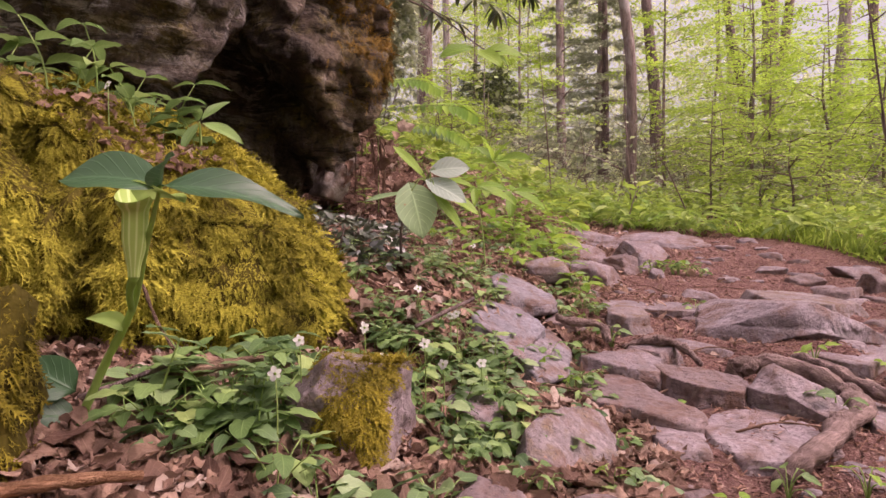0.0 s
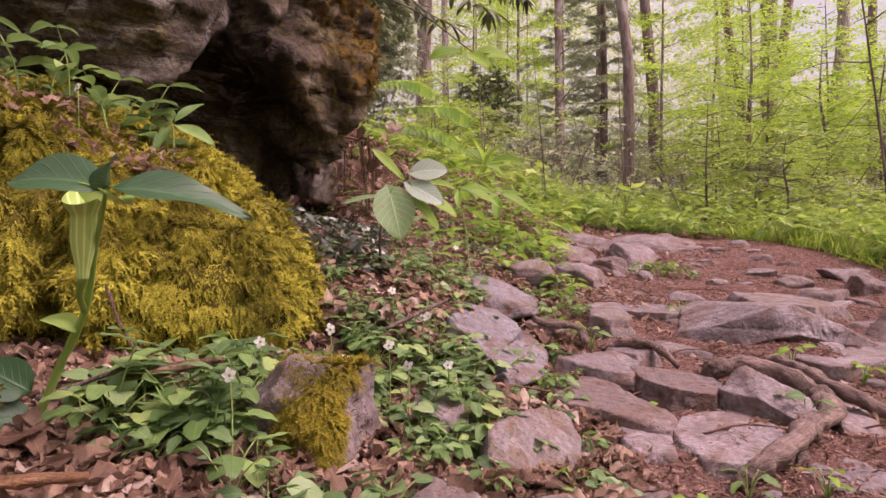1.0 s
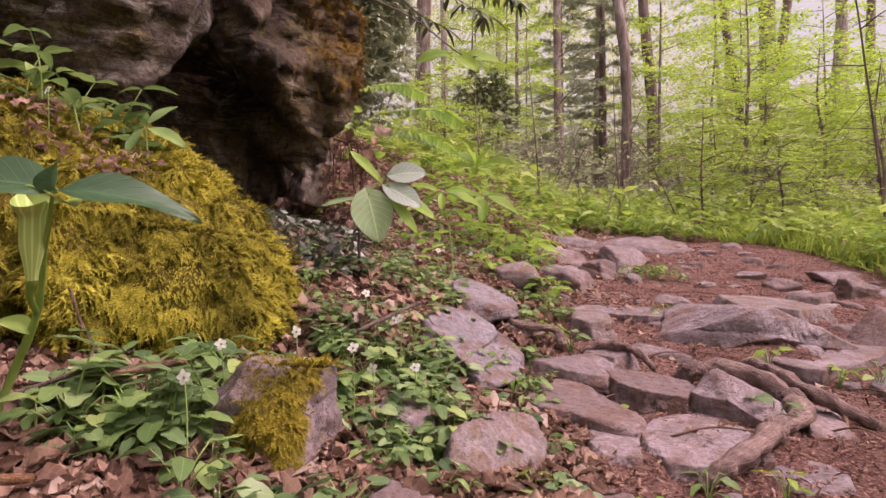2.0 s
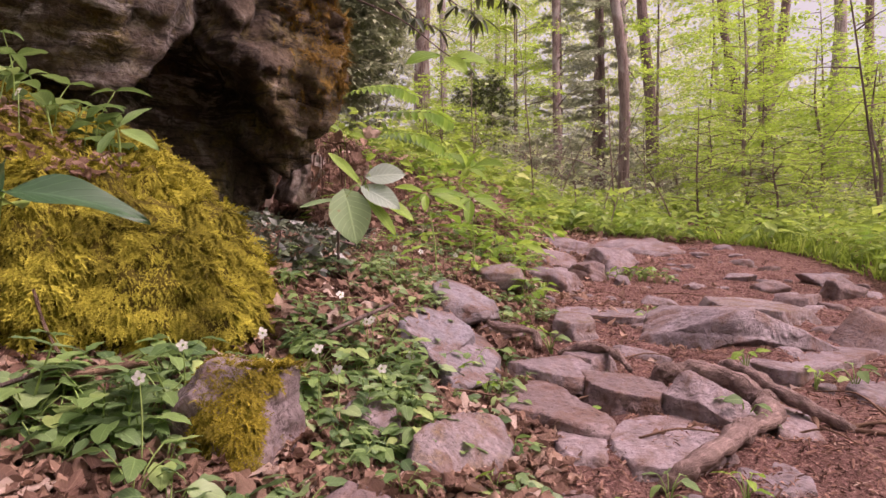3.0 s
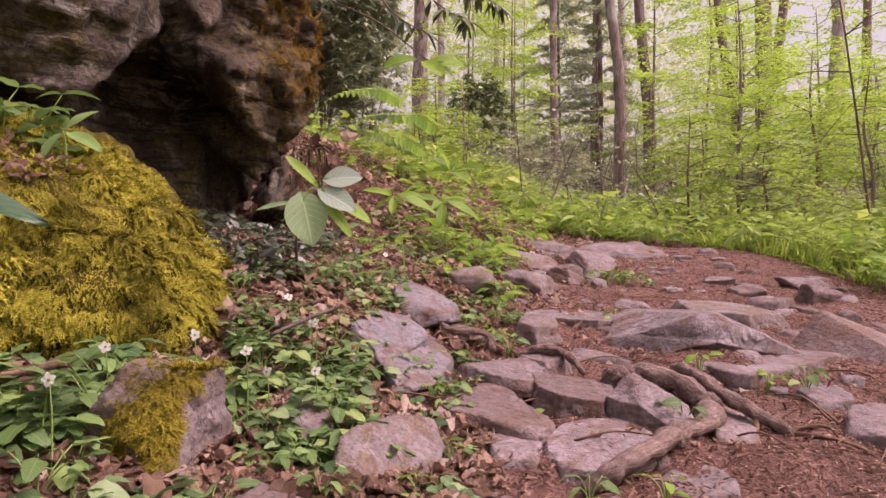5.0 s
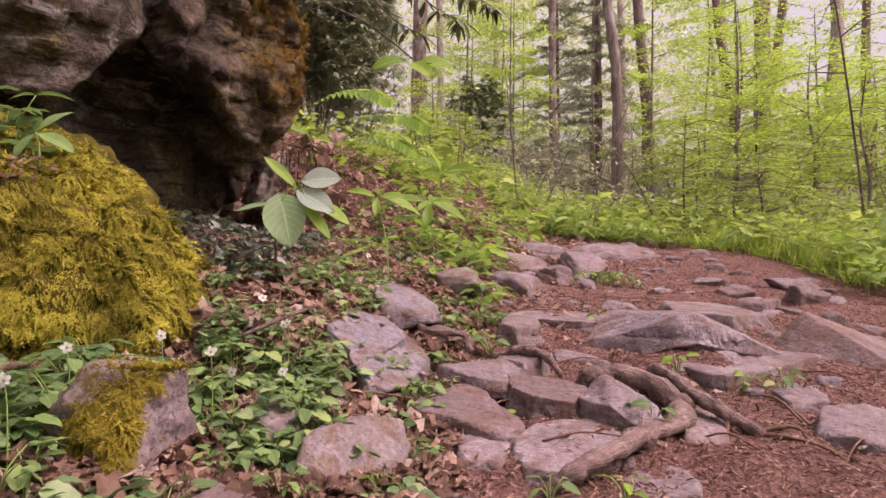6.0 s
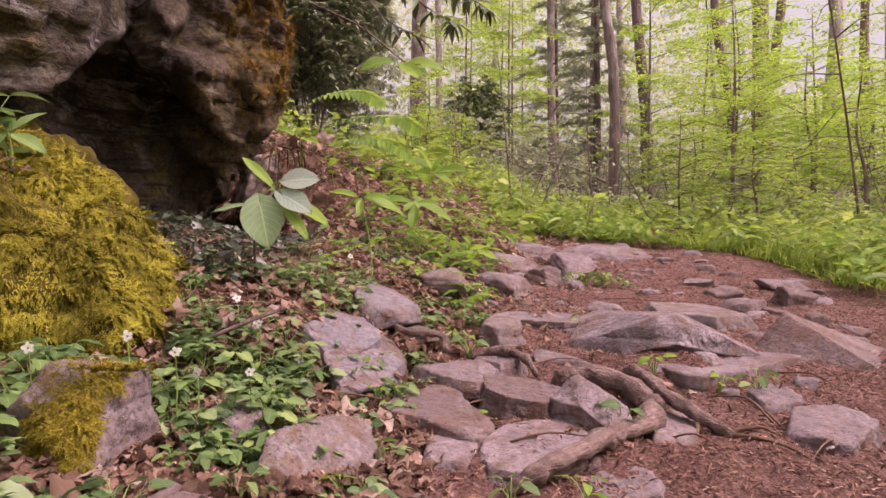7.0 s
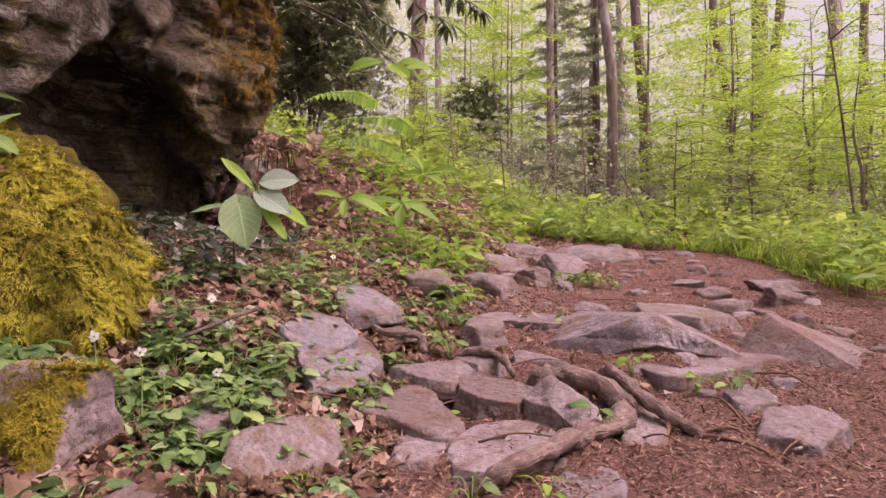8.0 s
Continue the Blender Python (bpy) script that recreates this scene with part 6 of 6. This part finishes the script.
# tall trunks, nearest first
tall_tree(4.12, 13.6, 0.11, (-0.035, 0), 301, "slim brown trunk leaning slightly, with pale lichen patches", M_BARK, 15)
tall_tree(8.6, 25.0, 0.22, (-0.03, 0), 302, "thick dark rough-barked trunk", M_BARK_DARK, 20)
tall_tree(4.9, 25.5, 0.17, (-0.005, 0), 303, "slim straight brown trunk with thin dead twigs", M_BARK, 19, dead_limbs=14)
tall_tree(8.2, 32.0, 0.27, (0.0, 0), 304, "thick brown trunk standing further back", M_BARK, 20)
tall_tree(0.0, 27.0, 0.15, (0.0, 0), 305, "pale slim trunk in front of a thicker one", M_BARK_PALE, 17)
tall_tree(-0.75, 29.0, 0.36, (0.0, 0), 306, "thick reddish brown trunk behind the evergreen shrubs", M_BARK, 19)
tall_tree(14.4, 27.0, 0.36, (-0.03, 0), 307, "tall forked brown trunk in thin foliage", M_BARK, 20, fork=0.9)
tall_tree(9.8, 21.0, 0.14, (0.02, 0), 308, "slim dark crooked trunk", M_BARK_DARK, 16, bend=0.25)
tall_tree(17.9, 28.0, 0.28, (0.02, 0), 309, "pale grey trunk in thin foliage", M_BARK_PALE, 19)
tall_tree(3.4, 42.0, 0.22, (0.04, 0), 310, "pale slim trunk far among the leaves", M_BARK_PALE, 19)
tall_tree(21.5, 31.0, 0.25, (0.0, 0), 311, "brown trunk in thin foliage", M_BARK, 18)
tall_tree(11.2, 38.0, 0.3, (0.0, 0), 312, "grey trunk far among the leaves", M_BARK_PALE, 19)
tall_tree(19.5, 42.0, 0.3, (0.0, 0), 313, "grey trunk far among the leaves", M_BARK_PALE, 19, fork=-0.8)
tall_tree(26.0, 40.0, 0.3, (0.0, 0), 314, "grey trunk far among the leaves", M_BARK_PALE, 19)

hemlock(7.4, 28.5, 14, 321, "hemlock with drooping needle sprays paled by painted-in haze")
hemlock(6.3, 33.0, 16, 322, "hemlock with drooping needle sprays paled by painted-in haze")

# thin sapling close to the trail's edge
understory(4.95, 6.75, 5.0, 331, "thin bent bare-stemmed sapling with a few leaves", limbs=9, spread_len=1.0, leaf=0.055, density=0.5, radius=0.012, lean=(-0.95, 0.2), bark=M_BARK_DARK, name="bent_sapling")

# light-green understory in layers
for k, (x, y, h, limbs, ln) in enumerate(((6.2, 12.5, 5.5, 20, 2.4), (8.6, 14.0, 6.5, 22, 2.8), (11.0, 15.5, 5.2, 22, 2.8), (8.6, 17.5, 7.5, 22, 2.6), (10.2, 19.5, 8.0, 24, 3.2), (13.2, 18.5, 5.6, 22, 3.0), (15.8, 20.5, 5.0, 20, 2.8), (9.0, 9.8, 3.2, 14, 1.8), (6.6, 9.2, 2.4, 12, 1.4), (12.4, 12.0, 3.6, 16, 2.0), (2.6, 21.0, 7.0, 20, 2.5), (1.2, 24.0, 9.0, 22, 3.0), (3.6, 29.0, 10.0, 22, 3.2), (12.0, 25.0, 9.5, 26, 3.2), (17.5, 24.0, 8.5, 24, 3.0), (20.5, 26.0, 9.0, 24, 3.0), (15.0, 29.0, 10.5, 26, 3.2), (7.9, 15.0, 5.0, 20, 2.4), (10.2, 16.5, 5.5, 20, 2.6), (12.9, 14.2, 3.8, 20, 2.4), (8.9, 11.8, 3.4, 16, 1.9), (9.6, 22.0, 9.0, 24, 3.0), (11.4, 10.4, 2.8, 14, 1.7), (5.7, 16.0, 7.0, 22, 2.2), (3.4, 33.0, 11.0, 26, 3.2), (1.9, 36.0, 12.0, 26, 3.2), (5.2, 38.0, 12.0, 26, 3.4))):
    understory(x, y, (min(h, (0.27 if k % 3 == 0 else 0.18) * y + 1.2) if x / y > 0.45 and y < 21 else h), 340 + k, "slender young tree with airy layers of fresh yellow-green leaves", limbs=limbs, spread_len=ln, leaf=0.08 if y < 13 else 0.12, density=2.0 if x / y < 0.45 else 1.45, low=0.2, radius=0.018 + 0.003 * h)

# young shrubs and seedlings that close the view behind the trail
def build_shrubs():
    r = np.random.default_rng(355)
    for k in range(26):
        y = r.uniform(6.2, 17)
        x = r.uniform(-0.05, 0.62) * y + 0.3
        if abs((x - 0.2) / y - 0.3) < 0.06 or abs((x - 0.2) / y - 0.185) < 0.04:
            continue
        understory(x, y, r.uniform(0.7, 1.7), 400 + k, "leafy young shrub in the undergrowth", limbs=12, spread_len=r.uniform(0.7, 1.1), leaf=0.05 + 0.0018 * y, density=1.8, low=0.1, radius=0.012, mat=(M_UNDER, M_FRESH, M_LAUREL, M_UNDER)[k % 4], name="young_shrub")


build_shrubs()

# evergreen shrubs
laurel(-1.3, 8.0, 2.0, 1.6, 3.4, 3200, 0.14, 361, "dense grey-green evergreen shrub beside the boulder", mat=M_LAUREL)
laurel(-1.15, 10.5, 1.7, 1.6, 2.9, 800, 0.11, 369, "open grey-green evergreen shrub behind the bank", mat=M_LAUREL)
laurel(-2.4, 11.5, 3.5, 2.0, 4.5, 1600, 0.14, 368, "dense grey-green evergreen shrub behind the boulder")
laurel(1.3, 18.0, 2.1, 1.8, 2.9, 1300, 0.13, 362, "dark rounded evergreen shrub", mat=M_LAUREL_DARK)
laurel(9.3, 17.5, 3.0, 2.0, 1.6, 260, 0.13, 363, "low dark evergreen shrub under the trees")
laurel(5.6, 18.5, 3.2, 2.0, 1.6, 260, 0.13, 364, "low dark evergreen shrub under the trees")
laurel(2.2, 15.0, 3.5, 2.0, 1.3, 260, 0.12, 365, "low dark evergreen shrub under the trees")
laurel(12.8, 16.0, 4.0, 2.0, 1.5, 260, 0.13, 366, "low dark evergreen shrub under the trees")
laurel(0.3, 17.0, 2.5, 2.0, 1.6, 200, 0.13, 367, "low dark evergreen shrub under the trees")


def overhanging_branch():
    """Leathery-leaved twigs that hang in from above beside the boulder."""
    r = np.random.default_rng(371)
    thing = empty("overhanging_branch", 0.12, 5.2, 2.55, "dark twigs with drooping leathery leaves hanging in from above", "branch")
    lines_ = [[(-0.9, 0.2, 0.25), (-0.3, 0.0, 0.1), (0.15, -0.1, -0.25), (0.35, -0.1, -0.35)], [(-0.3, 0.0, 0.1), (0.2, 0, 0.0), (0.5, 0, -0.12), (0.62, 0, -0.2)], [(-0.6, 0.1, 0.2), (-0.3, 0.1, -0.2), (0.0, 0, -0.42)]]
    for l in lines_:
        part("twig", mesh_of("twig", *tube(l, [0.014, 0.009, 0.006, 0.003], 6, 6)[:2], M_BARK_DARK), thing)
    ends = np.concatenate([curve_through(l, 3)[3:] for l in lines_])
    n = 5
    c = np.repeat(ends, n, 0)
    f = unit(r.normal(0, 1, c.shape) * np.array([1, 1, 0.4]) + np.array([0, 0, -0.8]))
    V, T, U = spread(leaf_shape(1.0, 0.26, 4, 0.2, 0.15), c, frames_of(f, np.array([0, -0.4, 1.0])), 0.18 * r.uniform(0.7, 1.2, len(c)))
    part("foliage", mesh_of("foliage", V, T, M_LAUREL_DARK, uv=U), thing)


overhanging_branch()


def near_leaf_twig():
    """A thin twig with a few bright lobed leaves, close beside the boulder."""
    thing = empty("leafy_twig", 0.06, 2.95, 1.16, "thin twig with bright yellow-green leaves", "twig")
    part("twig", mesh_of("twig", *tube([(-0.35, 0.1, 0.35), (-0.1, 0.0, 0.2), (0.12, -0.1, 0.0), (0.2, -0.15, -0.03)], [0.005, 0.004, 0.003, 0.002], 6, 5)[:2], M_BARK_DARK), thing)
    for at, fwd, ln in (((0.12, -0.1, -0.02), (1, -0.1, 0.1), 0.19), ((0.1, -0.1, -0.01), (0.5, -0.5, -0.35), 0.16), ((0.08, -0.1, 0.0), (-0.8, -0.4, -0.15), 0.17), ((0.14, -0.12, -0.02), (0.8, 0.3, -0.2), 0.14)):
        L = leaf_shape(ln, ln * 0.5, 7, 0.15, 0.25, 0.02, 0.5)
        R = frames_of(np.array([fwd], float), np.array([0, -0.8, 0.7]))[0]
        part("leaf", mesh_of("leaf", L[0] @ R.T + np.array(at), L[1], M_FRESH_NEAR, uv=L[2]), thing)


near_leaf_twig()


# ---- the herb layer beyond the trail ----
def build_undergrowth():
    r = np.random.default_rng(381)
    out, blades = [], []
    # herbs: a ring of leaves round each stalk, in patches with bare gaps between
    x, y = r.uniform(-2, 10, 6800), 0.6 + 12.4 * r.random(6800) ** 1.1
    ok = (trail_share(x, y) < 0.15) & ((x > 2.2) | (y > 4.4 - 0.1 * x)) & (fbm(np.stack([x * 1.6, y * 1.6, x * 0], -1), 3, 383) > 0.0 - 0.25 * (y < 6))
    x, y = x[ok], y[ok]
    k, n = len(x), 9
    tall = (0.06 + 0.34 * r.random(k) ** 2) * (0.7 + 0.05 * y)
    root_ = on_ground(x, y)
    a = r.uniform(0, 6.28, (k, n))
    up_ = r.uniform(0.25, 1.0, (k, n))
    off = np.stack([np.cos(a) * 0.25 * tall[:, None] * up_, np.sin(a) * 0.25 * tall[:, None] * up_, tall[:, None] * up_], -1)
    P = (root_[:, None] + off).reshape(-1, 3)
    f = np.stack([np.cos(a), np.sin(a), r.uniform(-0.5, 0.5, (k, n))], -1).reshape(-1, 3)
    size = np.repeat((0.05 + 0.0055 * y) * (0.5 + 1.5 * r.random(k) ** 2), n) * r.uniform(0.7, 1.2, k * n)
    out.append(spread(BLADE, P, frames_of(f, unit(r.normal(0, 0.65, (k * n, 3)) + np.array([0, -0.3, 1.0]))), size))
    V, T, U = join(out)
    tagged(new("undergrowth", mesh_of("undergrowth", V, T, M_UNDER, uv=U)), "lush bright green herbs beyond the trail's edge", "undergrowth", kind="stuff")
    x, y = r.uniform(2.2, 3.6, 5000), r.uniform(0.6, 5.2, 5000)
    ok = (trail_share(x, y) < 0.25) & (fbm(np.stack([x * 2, y * 2, x * 0], -1), 2, 385) > -0.15)
    x, y = x[ok], y[ok]
    n = len(x)
    f = unit(r.normal(0, 0.45, (n, 3)) + np.array([0, 0, 1.0]))
    s = np.stack([np.full(n, 0.04), r.uniform(0.05, 0.17, n), np.full(n, 0.12)], -1)
    V, T, U = spread(leaf_shape(1.0, 0.3, 4, 0.3, 0.55), on_ground(x, y, -0.005), frames_of(f, unit(r.normal(0, 1, (n, 3)))), s)
    tagged(new("grass", mesh_of("grass", V, T, M_UNDER, uv=U)), "tall green grass along the trail's edge", "grass", kind="stuff")
    # lower leaves over the forest floor further back
    x, y = r.uniform(-6, 24, 36000), r.uniform(8, 34, 36000)
    n = len(x)
    P = on_ground(x, y) + np.stack([x * 0, x * 0, (0.5 + 1.1 * (vnoise(np.stack([x * 0.7, y * 0.7, x * 0], -1), 387) > 0.1)) * r.random(n) ** 1.3], -1)
    f = unit(r.normal(0, 1, (n, 3)) * np.array([1, 1, 0.4]))
    V, T, U = spread(DIAMOND, P, frames_of(f, unit(r.normal(0, 0.5, (n, 3)) + np.array([0, -0.6, 1.0]))), 0.1 * r.uniform(0.6, 1.5, n))
    tagged(new("undergrowth", mesh_of("undergrowth", V, T, M_UNDER_FAR, uv=U)), "green herbs and seedlings covering the forest floor", "undergrowth", kind="stuff")


build_undergrowth()


def build_tangle():
    """Thin bare stems and twigs that stand in the undergrowth."""
    r = np.random.default_rng(386)
    for k in range(85):
        y = r.uniform(5.4, 20)
        x = r.uniform(-0.1, 0.8) * y
        h, a = r.uniform(0.5, 1.9), r.normal(0, 0.35, 2)
        z = float(ground_z(x, y))
        thing = empty("bare_stem", x, y, z, "thin grey-brown bare stem standing in the undergrowth", "bare stem", "bare stems in the undergrowth")
        p = np.array([0, 0, -0.05])
        q = p + np.array([a[0] * h, a[1] * h, h])
        part("stem", mesh_of("stem", *tube([p, (p + q) / 2 + r.normal(0, 0.06, 3), q], [0.009, 0.006, 0.002], 5, 4)[:2], M_BARK), thing)
        for j in range(2):
            s = p + (q - p) * r.uniform(0.4, 0.85)
            part("twig", mesh_of("twig", *tube([s, s + r.normal(0, 0.3, 3) * np.array([1, 1, 0.4]) + np.array([0, 0, 0.15])], [0.005, 0.0015], 4, 2)[:2], M_BARK), thing)


build_tangle()


def far_woods():
    """The far wood, where no single tree can be told."""
    r = np.random.default_rng(391)
    n = 60000
    az = r.uniform(radians(38), radians(122), n)
    d = r.uniform(44, 80, n)
    x, y = d * np.cos(az), d * np.sin(az)
    g = smooth_ground(x, y)
    clump = vnoise(np.stack([x * 0.16, y * 0.16, x * 0], -1), 393)
    h = (1.5 + 11 * ease(radians(62), radians(85), az) + (8 + 7 * ease(radians(55), radians(70), az)) * (0.5 + 0.5 * clump)) * r.random(n) ** 0.8
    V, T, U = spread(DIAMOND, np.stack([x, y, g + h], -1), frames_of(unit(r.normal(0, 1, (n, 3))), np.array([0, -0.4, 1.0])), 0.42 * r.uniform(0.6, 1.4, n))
    tagged(new("far_woods", mesh_of("far_woods", V, T, M_FAR, uv=U)), "far woods, pale green with distance haze put into the leaf colour", "woods", kind="stuff")


# pale leaf colour that carries the haze of the distance
M_FAR = leaf_material("hazed_far_leaf", (0.4, 0.47, 0.22), (0.62, 0.67, 0.36), 0.5, 0.7, 0.1)
far_woods()


def unseen_woods():
    """Unseen wood added beside and behind the camera to block low sky light."""
    r = np.random.default_rng(397)
    n = 30000
    az = r.uniform(radians(128), radians(388), n)
    d = r.uniform(10, 22, n)
    x, y = d * np.cos(az), d * np.sin(az)
    clump = vnoise(np.stack([x * 0.3, y * 0.3, x * 0], -1), 398)
    h = (3 + 7 * (0.5 + 0.5 * clump)) * r.random(n)
    V, T, U = spread(DIAMOND, np.stack([x, y, smooth_ground(x, y) + h], -1), frames_of(unit(r.normal(0, 1, (n, 3))), unit(r.normal(0, 1, (n, 3)))), 0.5 * r.uniform(0.6, 1.4, n))
    tagged(new("woods", mesh_of("woods", V, T, M_UNDER, uv=U)), "dense green wood added out of view to block low sky light", "woods", kind="stuff")


unseen_woods()
# trunks added out of view to go with that wood
for k, (x, y) in enumerate(((-7, -8), (-2, -11), (4, -9), (9, -5), (-9, 2), (-8, 9), (12, 3), (0, -15))):
    tall_tree(x, y, 0.2, (0, 0), 410 + k, "tall brown trunk added out of view in the surrounding wood", M_BARK, 16, dead_limbs=2)
